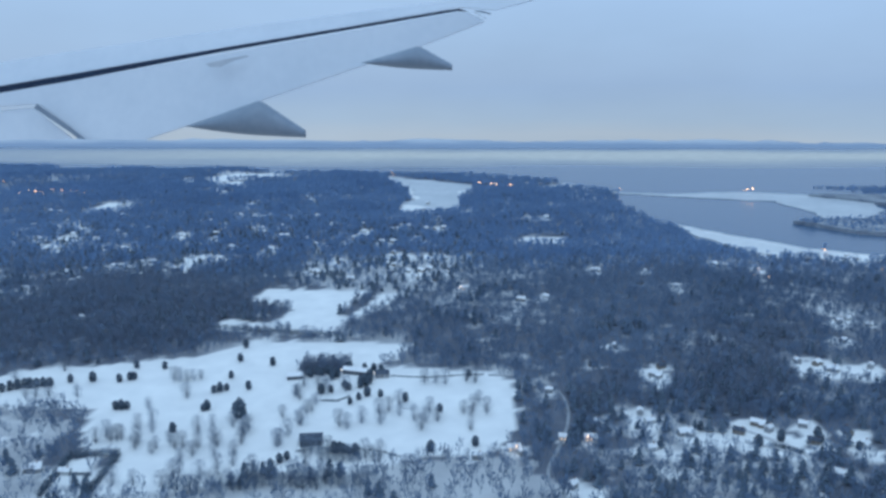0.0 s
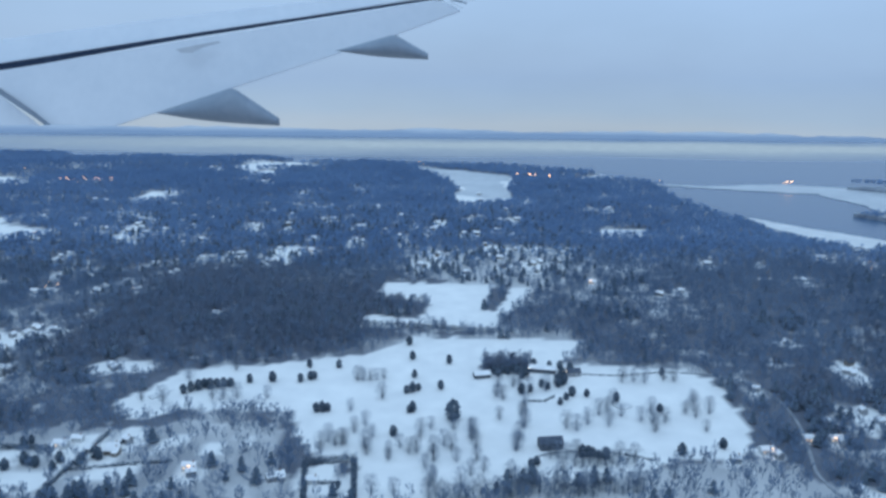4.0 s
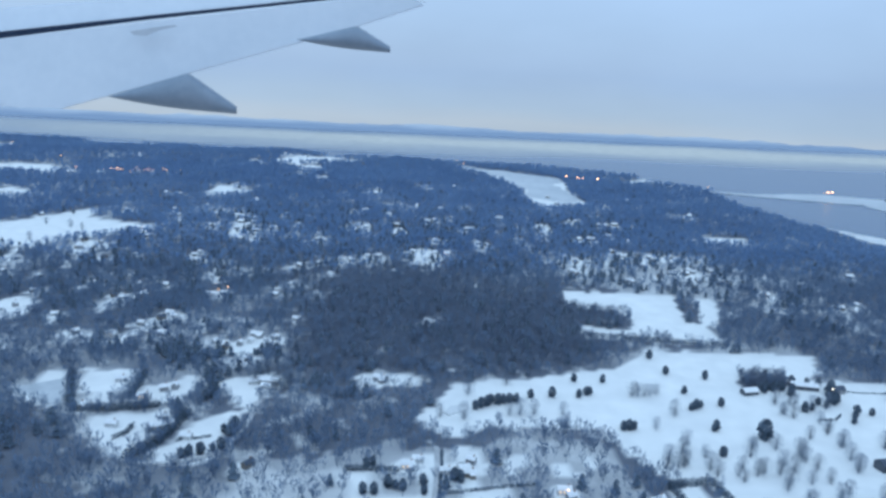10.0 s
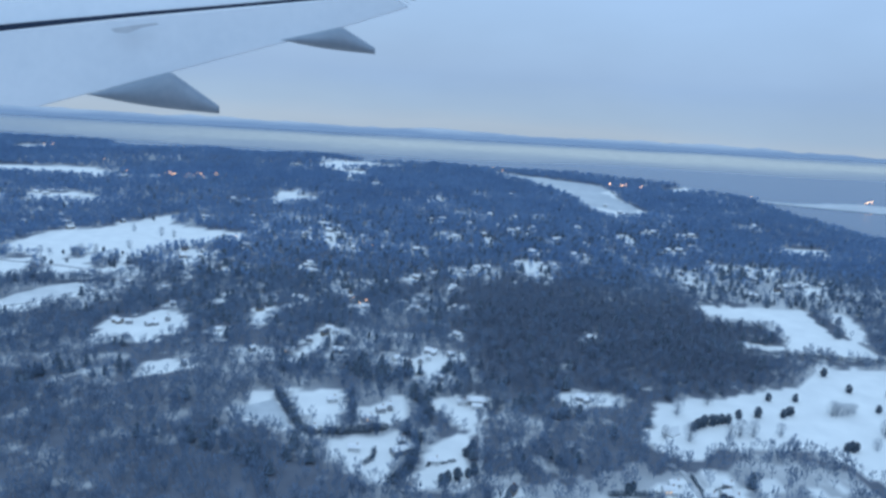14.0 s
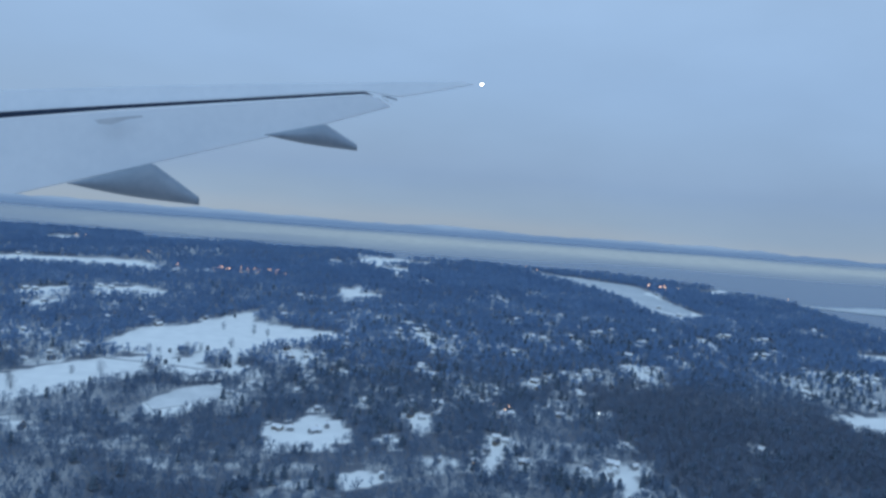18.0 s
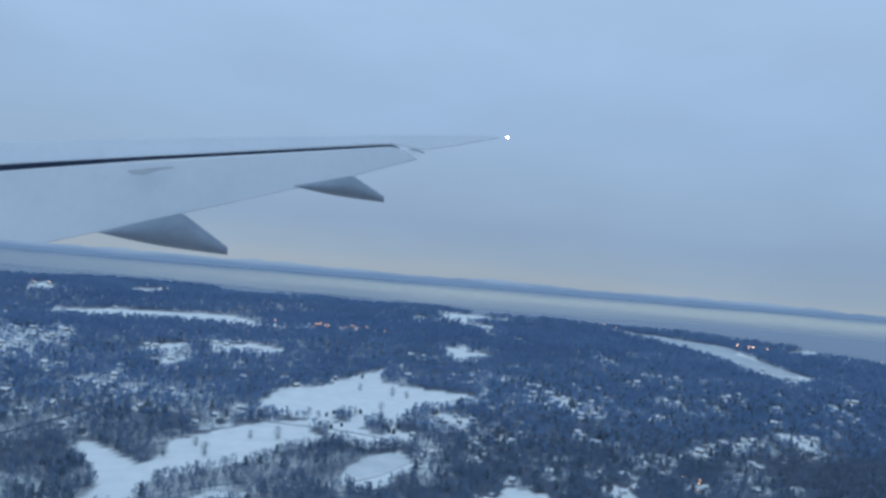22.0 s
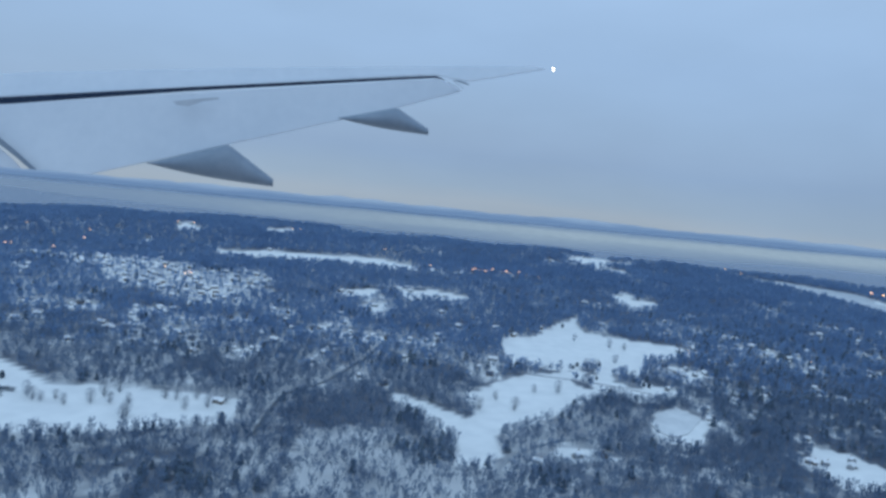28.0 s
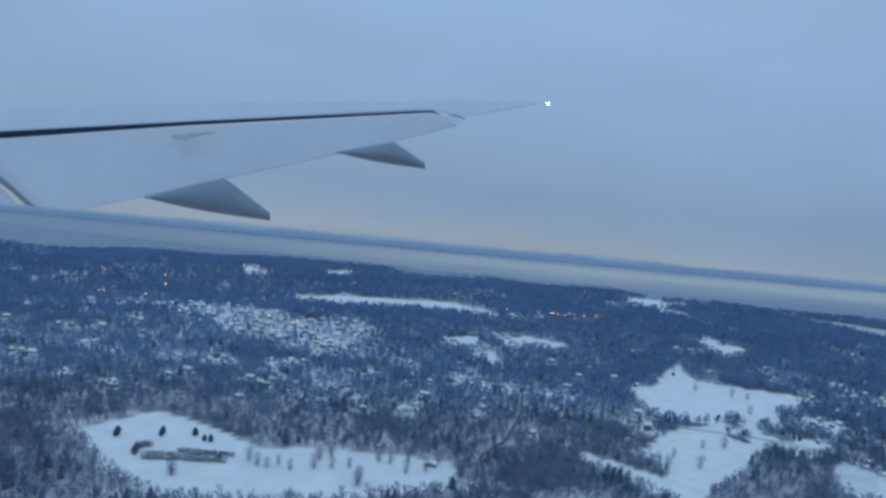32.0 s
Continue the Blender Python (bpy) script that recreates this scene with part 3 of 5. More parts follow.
# ---- houses: where they stand, with a cleared yard round each ----
HOMES = [(-98.9, 119.9), (-94.5, 114.9), (-87.8, 134.7), (-85.4, 133.1), (-104.2, 126.8), (-100.4, 131.5), (-115.9, 163.3),
         (-113.0, 168.0), (-107.3, 189.2), (-84.4, 170.5), (-82.5, 192.6), (-126.5, 184.2), (-135.4, 168.5), (-137.6, 148.2), (-90.5, 145.0),
         (-93.7, 153.7), (-119.4, 156.1), (-46.0, 295.1), (-45.6, 241.6), (-4.7, 227.4), (10.9, 252.3), (16.0, 241.5), (28.8, 240.0), (31.1, 220.1)]
HOMES += [(85.6, 112.8), (91.5, 114.1), (90.6, 107.9), (97.3, 111.2), (97.5, 106.2), (89.1, 97.1), (73.2, 137.2), (75.3, 141.4),
          (127.0, 174.1), (163.7, 233.2), (121.3, 216.9), (114.9, 227.7), (146.1, 241.0), (163.1, 250.4), (35.4, 194.7), (13.7, 213.4), (18.4, 217.1),
          (24.9, 221.1), (-5.3, 236.2), (1.4, 240.7), (13.9, 228.5), (22.4, 206.8), (28.6, 213.9), (67.4, 116.6), (45.5, 104.4), (115.8, 141.2), (107.4, 139.3)]
HOMES += [(-51.9, 108.5), (-52.7, 104.9), (-39.2, 98.7), (-22.2, 97.7), (-112.2, 171.7), (-123.0, 187.4), (-116.0, 197.1), (-65.5, 136.9), (-103.3, 214.3),
          (-98.3, 218.3), (-90.5, 219.2), (-55.8, 226.5), (-50.4, 239.1), (-59.5, 276.6), (-52.6, 301.9), (5.4, 297.6), (11.8, 305.0), (19.0, 299.6),
          (-10.3, 221.7), (20.3, 242.9)]
HOMES += [(-279.7, 181.4), (-254.2, 258.7), (-250.9, 256.1), (-245.4, 259.1), (-261.1, 260.2), (-268.1, 261.8), (-238.3, 259.7), (-229.6, 258.7),
          (-142.5, 258.3), (-136.0, 260.0), (-113.9, 291.8), (-293.9, 220.1), (-302.8, 240.9), (-326.2, 247.3), (-344.0, 248.7), (-292.4, 261.7),
          (-281.6, 254.0), (-313.9, 266.5), (-154.1, 243.1), (-217.7, 162.5), (-246.3, 207.2), (-134.2, 344.9), (-96.1, 400.9)]
HOMES += [(-39.9, 100.3), (-102.0, 130.3), (-106.2, 117.4), (-84.0, 107.5), (-112.3, 122.1), (-110.1, 133.3), (-92.0, 155.6), (-59.7, 109.1), (-27.4, 98.3), (-55.9, 105.6), (44.2, 105.7), (52.6, 109.7), (56.6, 109.8), (38.5, 102.8), (51.8, 94.3), (65.4, 106.7), (72.1, 112.2), (80.7, 112.3)]
HOMES += [(-61.3, 107.2), (-53.2, 106.4)]
hr = random.Random(21)
# districts: west, east, south and north edges, and how many more homes stand in each
for x0, x1, y0, y1, count in ((68, 165, 96, 250, 8), (-405, -292, 285, 372, 110), (-420, -300, 285, 405, 30), (-235, -165, 392, 416, 22), (-360, -255, 208, 275, 20), (-60, 60, 335, 420, 6), (-180, -60, 185, 310, 34), (-75, 30, 258, 335, 18), (-265, -180, 245, 335, 14), (-480, -380, 400, 470, 16)):
    tries = 0
    while count and tries < 4000:
        tries += 1
        p = (hr.uniform(x0, x1), hr.uniform(y0, y1))
        if all(abs(p[0] - q[0]) + abs(p[1] - q[1]) > 4.5 for q in HOMES) and (x0 != -405 or inside(TOWN, *np.array([p]).T)[0]) and not any(inside(poly, np.array([p[0]]), np.array([p[1]]))[0] for poly in (GOLF, NORTH, MEADOW, SOUTH, POND, LONG)):
            HOMES.append(p)
            count -= 1
for cx, cy, rx, ry in LAWNS + GARDENS:
    for k in range(1 if rx < 3 else 2):
        p = (cx + hr.uniform(-0.8, 0.8) * rx, cy + hr.uniform(-0.2, 0.7) * ry)
        if all(abs(p[0] - q[0]) + abs(p[1] - q[1]) > 2.6 for q in HOMES) and not any(inside(poly, *np.array([p]).T)[0] for poly in (GOLF, NORTH, MEADOW, SOUTH, POND, LONG, INLET)):
            HOMES.append(p)
YARD = np.array([hr.uniform(1.1, 2.0) * (0.7 if p[0] > 50 and p[1] < 120 else 1.0) for p in HOMES])
HOME_XY = np.array(HOMES)


def in_yard(x, y):
    out = np.zeros(np.shape(x), bool)
    jx, jy = x + 0.7 * ripple(x, y, 4, 6), y + 0.7 * ripple(x, y, 4, 7)
    for (hx, hy), ry in zip(HOME_XY, YARD):
        near = (np.abs(x - hx) < 9) & (np.abs(y - hy + 4) < 18)
        # yards of farther homes stretch towards the camera, to show past the trees
        deep = ry * min(1.7, max(1.0, hy / 170))
        out[near] |= ((jx[near] - hx) / (1.5 * ry)) ** 2 + ((jy[near] - hy + deep - ry) / deep) ** 2 < 1
    return out



def lawns(x, y):
    """Openness from 0 to 1: lawns are bare of trees, gardens half so."""
    out = np.zeros(np.shape(x))
    jx, jy = x + 0.9 * ripple(x, y, 5, 6), y + 1.6 * ripple(x, y, 7, 7)
    for spots, open_part in ((GARDENS, 0.55), (LAWNS, 1.0)):
        for cx, cy, rx, ry in spots:
            near = (np.abs(x - cx) < rx * 1.4 + 2) & (np.abs(y - cy) < ry * 1.4 + 3)
            m = ((jx[near] - cx) / rx) ** 2 + ((jy[near] - cy) / ry) ** 2 < 0.95
            out[near] = np.maximum(out[near], m * open_part)
    for poly in OPEN_WOODS:
        out = np.where(inside(poly, jx, jy), np.maximum(out, 0.48), out)
    out = np.where(inside(VILLAGE, x + 4 * ripple(x, y, 12, 2) + 2 * ripple(x, y, 5, 9), y + 4 * ripple(x, y, 12, 3)), np.maximum(out, 0.58), out)
    return np.where(inside(TOWN, x + 9 * ripple(x, y, 26, 2) + 6 * ripple(x, y, 7, 4), y + 9 * ripple(x, y, 28, 3) + 6 * ripple(x, y, 6, 5)), np.maximum(out, 0.58), out)


DENSE = [[(-91, 210), (-62, 222), (-46, 216), (-20, 167), (-24, 143), (-52, 142)], [(77.5, 141.4), (86.0, 155.9), (101.9, 166.7), (113.4, 160.8), (102.3, 145.5), (94.9, 127.2), (80.5, 116.8), (76, 126.5)], [(89, 99), (97, 99), (93, 88), (84, 88)],
         [(-83, 180), (-59, 182), (-56, 142), (-81, 140)], [(-79, 188), (-18, 201), (-17, 174), (-18, 156), (-58, 141), (-80, 139)]]


STANDS = [GROVE, [(-22, 183.5), (-8, 181), (-8.5, 171.5), (-22, 172)], [(4.8, 172), (8, 172), (13.6, 197), (11, 197)], [(-10, 160.5), (3.5, 160), (3, 157.5), (-9, 157)],
          [(56.5, 125.9), (62.2, 136.1), (67.9, 137.9), (66.1, 129.0), (59.3, 118.4), (54.7, 115.9)]]


def dense(x, y):
    out = np.zeros(np.shape(x), bool)
    for poly in DENSE:
        out |= inside(poly, x + 5 * ripple(x, y, 24, 7), y + 5 * ripple(x, y, 24, 8))
    for poly in STANDS:
        out |= inside(poly, x + 0.4 * ripple(x, y, 6, 7), y + 0.4 * ripple(x, y, 6, 8))
    return out


def copse(x, y):
    """Small woods standing in the meadow."""
    out = np.zeros(np.shape(x), bool)
    for poly in COPSES:
        out |= inside(poly, x + 0.8 * ripple(x, y, 6, 3), y + 0.8 * ripple(x, y, 6, 4))
    return out


LANE_EAST = [(41.0, 136.8), (47.0, 136.2), (52.0, 132.5), (54.4, 127.7), (54.6, 121.0), (53.6, 114.8), (50.7, 105.2), (48.7, 99.6), (48.8, 94.5), (49.8, 88.0)]
LANE_WEST = [(-270.0, 165.0), (-269.3, 176.8), (-268.1, 190.6), (-260.1, 204.2), (-251.2, 230.8), (-245.5, 257.6)]
LANE_POND = [(-200.1, 183.2), (-204.9, 179.1), (-211.0, 175.9), (-215.2, 172.8), (-218.7, 169.4), (-223.9, 162.4), (-225.9, 157.4), (-226.8, 151.0)]


def on_lane(x, y):
    """Near one of the lanes through the woods, and just south of it."""
    out = np.zeros(np.shape(x), bool)
    for lane, wide in ((LANE_EAST, 0.5), (LANE_WEST, 0.7), (LANE_POND, 1.1)):
        for (xa, ya), (xb, yb) in zip(lane, lane[1:]):
            for south in (0.0, 1.0):
                f = np.clip(((x - xa) * (xb - xa) + (y + south - ya) * (yb - ya)) / ((xb - xa) ** 2 + (yb - ya) ** 2), 0, 1)
                out |= np.hypot(x - xa - f * (xb - xa), y + south - ya - f * (yb - ya)) < wide
    return out


def is_open(x, y):
    """Open snow: golf course, meadows, frozen inlet, beach and clearings."""
    jx, jy = x + 0.45 * ripple(x, y, 9, 1), y + 0.45 * ripple(x, y, 8, 2)
    out = np.zeros(np.shape(x), bool)
    for poly in (GOLF, NORTH, INLET, MEADOW, SOUTH, POND, LONG, BEACH):
        out |= inside(poly, jx, jy)
    for poly, low in ((INLET, 7), (INLET, 14), (LONG, 6), (MEADOW, 2.5), (POND, 3), (POND, 6)):
        out |= inside(poly, jx, jy + low)
    jx, jy = x + 0.5 * ripple(x, y, 7, 1), y + 0.5 * ripple(x, y, 6, 2)
    for poly in CLEARINGS:
        away = sum(q[1] for q in poly) / len(poly)
        for step in (0, 0.5, 1) if away > 200 else (0, 1):
            out |= inside(poly, jx, jy + step * (1.3 if away < 200 else 0.006 * away))
    return (out | in_yard(x, y)) & ~inside(GROVE, x, y) & ~copse(x, y)


def mesh_from(name, verts, tris, mat, smooth=False):
    me = bpy.data.meshes.new(name)
    verts, tris = np.asarray(verts, np.float32), np.asarray(tris, np.int32)
    k = tris.shape[1]
    me.vertices.add(len(verts))
    me.vertices.foreach_set("co", verts.ravel())
    me.loops.add(tris.size)
    me.loops.foreach_set("vertex_index", tris.ravel())
    me.polygons.add(len(tris))
    me.polygons.foreach_set("loop_start", np.arange(0, tris.size, k, dtype=np.int32))
    me.polygons.foreach_set("loop_total", np.full(len(tris), k, np.int32))
    me.polygons.foreach_set("use_smooth", np.full(len(tris), smooth))
    me.update(calc_edges=True)
    me.materials.append(mat)
    return me


def grid_mesh(name, xs, ys, zf, mat):
    gx, gy = np.meshgrid(xs, ys)
    gz = zf(gx, gy)
    nx = len(xs)
    i = (np.arange(len(ys) - 1)[:, None] * nx + np.arange(nx - 1)[None, :]).ravel()
    me = mesh_from(name, np.stack([gx, gy, gz], -1).reshape(-1, 3), np.stack([i, i + 1, i + nx + 1, i + nx], 1), mat, True)
    return me, gx.ravel(), gy.ravel()


# ---- ground and sea ----
xs = np.r_[np.linspace(-2300, -720, 24), np.arange(-700, -361, 2.5), np.arange(-360, 130, 1.4), np.arange(130, 421, 2.5), np.linspace(450, 2300, 26)]
ys = np.r_[np.linspace(-1500, 40, 14), np.r_[np.arange(50, 86, 2.5), np.arange(86, 180, 1.3), np.arange(180, 270, 2.0), np.arange(270, 631, 4)], np.linspace(660, 2300, 40)]
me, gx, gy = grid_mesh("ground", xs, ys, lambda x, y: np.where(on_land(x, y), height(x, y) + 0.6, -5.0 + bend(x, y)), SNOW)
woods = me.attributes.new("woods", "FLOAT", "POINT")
# floor darkened further eastward and in thick woods to deepen their tone
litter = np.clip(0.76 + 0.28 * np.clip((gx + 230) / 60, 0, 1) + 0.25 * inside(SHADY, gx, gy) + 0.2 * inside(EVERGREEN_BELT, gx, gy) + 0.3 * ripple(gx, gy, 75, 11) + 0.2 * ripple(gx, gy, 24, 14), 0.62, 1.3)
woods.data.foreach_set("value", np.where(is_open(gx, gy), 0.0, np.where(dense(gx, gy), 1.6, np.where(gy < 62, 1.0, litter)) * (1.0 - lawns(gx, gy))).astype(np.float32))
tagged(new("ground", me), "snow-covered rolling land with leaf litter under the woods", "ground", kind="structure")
xs = np.r_[np.linspace(-2300, -800, 40), np.linspace(-780, 500, 60), np.linspace(520, 2300, 40)]
ys = np.r_[np.linspace(200, 1000, 60), np.linspace(1030, 2300, 30)]
me, _, _ = grid_mesh("water", xs, ys, lambda x, y: -1.6 + bend(x, y), SEA)
tagged(new("water", me), "calm grey-blue sound with still bay water", "water", kind="structure")


def ground_z(x, y):
    return height(x, y) + 0.6


# ---- woods ----
def view_side(x, y, margin=20):
    west, east = -345 - (y - 160) * 0.76, 97 + (y - 92) * 0.56
    return (x > np.maximum(west, -650) - margin) & (x < east + margin)


def scatter(y0, y1, per, seed):
    r = np.random.default_rng(seed)
    n = int((y1 - y0) * 1000 * per)
    x, y = r.uniform(-660, 340, n), r.uniform(y0, y1, n)
    keep = view_side(x, y) & on_land(x, y) & ~is_open(x, y) & ~on_lane(x, y)
    return x[keep], y[keep], r


def bare_tree(r, twigs, width, long):
    """Trunk and a loose crown of bare twigs of one tree of unit height, as thin triangles."""
    t = [[(-0.02, 0, 0), (0.02, 0.01, 0), (0, 0, 0.75)], [(0, -0.02, 0), (0.01, 0.02, 0), (0, 0, 0.75)]]
    for k in range(twigs):
        a, up, out = k * 2.4 + r.uniform(-0.5, 0.5), r.uniform(-0.75, 0.85), r.uniform(0.35, 1.0) ** 0.6
        ring = 0.2 * math.sqrt(1 - up * up) * out
        c = np.array((ring * np.cos(a), ring * np.sin(a), 0.6 + 0.36 * up))
        way = np.array((0.35 * np.cos(a), 0.35 * np.sin(a), r.uniform(0.5, 1.2)))
        way = way / np.linalg.norm(way) * long * r.uniform(0.6, 1.2) / 2
        side = np.cross(way, r.normal(size=3))
        side = side / np.linalg.norm(side) * width
        t.append([c - way, c + way + side, c + way - side])
    return np.array(t)


def plant(protos, x, y, h, r, spread=1.0):
    """Copies of the prototypes at the places given, as one array of triangles."""
    out = []
    pick = r.integers(0, len(protos), len(x))
    turn = r.uniform(0, 6.283, len(x))
    z = ground_z(x, y) - 0.03
    for k, tri in enumerate(protos):
        m = np.flatnonzero(pick == k)
        c, s = np.cos(turn[m])[:, None, None], np.sin(turn[m])[:, None, None]
        hh = h[m][:, None, None]
        tx, ty, tz = tri[None, :, :, 0] * spread, tri[None, :, :, 1] * spread, tri[None, :, :, 2]
        out.append(np.stack([(tx * c - ty * s) * hh + x[m][:, None, None], (tx * s + ty * c) * hh + y[m][:, None, None],
                             tz * hh + z[m][:, None, None]], -1).reshape(-1, 3))
    return np.concatenate(out)


def soup(name, pts, mat, label, category):
    me = mesh_from(name, pts, np.arange(len(pts)).reshape(-1, 3), mat)
    return tagged(new(name, me), label, category, kind="stuff")




def thin(x, y, r):
    """Uneven stocking of the woods, thinner where people live."""
    p = np.clip(0.95 + 0.4 * inside(SHADY, x, y) + 0.28 * ripple(x, y, 70, 4) + 0.32 * ripple(x, y, 17, 9), 0.2, 1)
    p = p * (1 - 0.92 * lawns(x, y))
    return r.random(len(x)) < p + 0.9 * (dense(x, y) & (lawns(x, y) < 0.1))


pr = np.random.default_rng(3)
NEAR_TREES = [bare_tree(pr, 17, 0.03, 0.34) for k in range(10)]
MID_TREES = [bare_tree(pr, 10, 0.07, 0.34) for k in range(8)]
FAR_TREES = [bare_tree(pr, 7, 0.12, 0.38) for k in range(6)]
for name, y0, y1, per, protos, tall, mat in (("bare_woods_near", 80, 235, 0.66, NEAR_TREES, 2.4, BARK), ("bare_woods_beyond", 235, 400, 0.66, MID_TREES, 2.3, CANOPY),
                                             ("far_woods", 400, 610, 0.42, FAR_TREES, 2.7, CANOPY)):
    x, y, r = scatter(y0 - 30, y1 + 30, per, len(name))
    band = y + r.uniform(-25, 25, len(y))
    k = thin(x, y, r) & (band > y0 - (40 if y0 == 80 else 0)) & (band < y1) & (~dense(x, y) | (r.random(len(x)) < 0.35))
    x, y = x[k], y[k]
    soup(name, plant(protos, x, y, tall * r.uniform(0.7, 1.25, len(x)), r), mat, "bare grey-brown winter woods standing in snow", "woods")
x, y, r = scatter(85, 240, 0.95, 15)
# with a loose fringe
k = dense(x + r.normal(0, 4, len(x)), y + r.normal(0, 5, len(x)))
x, y = x[k], y[k]
soup("dense_woods", plant(NEAR_TREES, x, y, 2.2 * r.uniform(0.8, 1.25, len(x)), r), OAK, "close-grown dark bare woods on a slope", "woods")


r = np.random.default_rng(8)
x, y = r.uniform(2.5, 13.5, 170), r.uniform(137, 143, 170)
k = inside(GROVE, x, y)
x, y = x[k], y[k]
soup("grove", plant(NEAR_TREES, x, y, 2.0 * r.uniform(0.7, 1.25, len(x)), r), OAK, "square stand of dark bare trees on the course", "woods")


def conifer_soup(r, tiers, spikes):
    """A conifer of unit height: drooping ragged skirts of needles round a stem."""
    t = []
    for k in range(tiers):
        top, rad = 1.0 - 0.8 * k / tiers, 0.1 + 0.27 * (k + 1) / tiers
        for n in range(spikes):
            a, b = 6.283 * n / spikes + k, 6.283 * (n + 1) / spikes + k
            ra, rb = rad * r.uniform(0.75, 1.2), rad * r.uniform(0.75, 1.2)
            low = top - r.uniform(0.24, 0.36)
            t.append([(0, 0, top), (ra * np.cos(a), ra * np.sin(a), low), (rb * np.cos(b), rb * np.sin(b), low + r.uniform(-0.04, 0.04))])
    return np.array(t)


pr = np.random.default_rng(9)
CONIFERS = [conifer_soup(pr, 3, 5) for k in range(6)]
x, y, r = scatter(84, 420, 0.3, 77)
k = (r.random(len(x)) < np.clip(0.45 * ripple(x, y, 45, 12) + 0.3 * ripple(x, y, 14, 13) + 0.5 * ripple(x * 0.35, y, 38, 16) - 0.27, 0.015, 0.6)) | (dense(x, y) & (r.random(len(x)) < 0.18)) | (inside(VILLAGE, x, y) & (r.random(len(x)) < 0.17)) | (inside(EVERGREEN_BELT, x, y) & (r.random(len(x)) < 0.15)) | ((x > 52) & (x < 112) & (y < 130) & (r.random(len(x)) < 0.3))
k &= (y < 200) | (r.random(len(x)) < 0.5) | inside(VILLAGE, x, y) | inside(EVERGREEN_BELT, x, y)
x, y = x[k], y[k]
soup("conifer_woods", plant(CONIFERS, x, y, 2.2 * r.uniform(0.7, 1.3, len(x)), r), NEEDLES, "dark evergreen conifers among the bare woods", "woods")


# ---- far shore, ice and bay ----
def outline(poly, step=6.0, jitter=1.5, seed=1.0):
    pts = []
    for (xa, ya), (xb, yb) in zip(poly, poly[1:] + poly[:1]):
        n = max(1, int(math.hypot(xb - xa, yb - ya) / step))
        pts += [(xa + (xb - xa) * k / n, ya + (yb - ya) * k / n) for k in range(n)]
    p = np.array(pts)
    return np.stack([p[:, 0] + jitter * ripple(p[:, 0], p[:, 1], step * 5, seed), p[:, 1] + jitter * ripple(p[:, 0], p[:, 1], step * 4, seed + 2)], 1)


def sheet(name, poly, z, thick, mat, label, category, step=6.0, jitter=1.5):
    """A flat sheet with a ragged edge, z at its top."""
    bm = bmesh.new()
    f = bm.faces.new([bm.verts.new((x, y, z)) for x, y in outline(poly, step, jitter)])
    f.normal_update()
    if f.normal.z < 0:
        f.normal_flip()
    low = bmesh.ops.extrude_face_region(bm, geom=[f])
    bmesh.ops.translate(bm, verts=[v for v in low["geom"] if isinstance(v, bmesh.types.BMVert)], vec=(0, 0, -thick))
    bmesh.ops.triangulate(bm, faces=bm.faces[:])
    bmesh.ops.recalc_face_normals(bm, faces=bm.faces[:])
    me = bpy.data.meshes.new(name)
    bm.to_mesh(me)
    bm.free()
    me.materials.append(mat)
    return tagged(new(name, me), label, category, kind="structure")


WATER = -1.6
sheet("sea_ice", [(-1000, 820), (-520, 690), (-250, 640), (-90, 620), (150, 610), (330, 605), (700, 560), (760, 760), (480, 858), (200, 866), (-60, 862), (-300, 858), (-560, 850), (-1000, 835)],
      WATER + 0.03, 0.06, ICE, "pale drifting ice on the open sound", "ice", 14, 9)
sheet("inlet_ice", INLET, 0.72, 0.3, POND_ICE, "frozen inlet with pale grey ice", "ice", 5, 2)
sheet("pond_ice", POND, float(ground_z(-178.0, 193.0)) + 0.15, 0.5, SNOWY_ICE, "frozen pond under thin snow", "ice", 3, 0.8)
sheet("pond_ice", [(-126.5, 129.8), (-123.0, 132.2), (-119.9, 134.2), (-117.6, 128.5), (-116.0, 123.6), (-118.2, 123.8), (-122.6, 126.4), (-125.4, 127.4)], float(ground_z(-120.5, 128.5)) + 0.12, 0.5, POND_ICE, "small grey frozen pond between snowy lawns", "ice", 2, 0.3)
BUNKER = grainy("thin_snow_over_sand", (0.56, 0.58, 0.6), (0.66, 0.67, 0.68), 0.4, 0.75, fine=2.0)
for ring in ([(25.0, 122.0), (26.2, 123.4), (27.8, 123.2), (28.2, 121.8), (26.8, 120.6), (25.6, 120.8)], [(-55.1, 125.1), (-53.4, 127.6), (-51.2, 127.9), (-52.2, 125.2), (-54.0, 123.8)]):
    mx, my = sum(q[0] for q in ring) / len(ring), sum(q[1] for q in ring) / len(ring)
    sheet("sand_bunker", ring, float(ground_z(mx, my)) + 0.12, 0.6, BUNKER, "shallow golf bunker under thin grey snow", "bunker", 1, 0.15)
sheet("spit", [(108, 455), (128, 449), (150, 441), (203, 453), (238, 435), (252, 413), (240, 377), (218, 345), (200, 340), (203, 368), (200, 411), (152, 430), (128, 441), (112, 446)], WATER + 0.35, 1.0, POND_ICE,
      "low snow-covered sand spit across the bay", "ground", 6, 2)
sheet("beach", [(124, 318), (134, 300), (156, 266), (178, 252), (300, 228), (300, 216), (171, 238), (151, 245), (136, 258), (125, 288)], WATER + 2.4, 3.0, SNOWY_ICE,
      "snow-covered beach along the bay", "ground", 5, 1.2)
LITTER = grainy("leaf_litter_with_snow", (0.12, 0.15, 0.2), (0.36, 0.39, 0.43), 0.12, 0.85, fine=0.5)
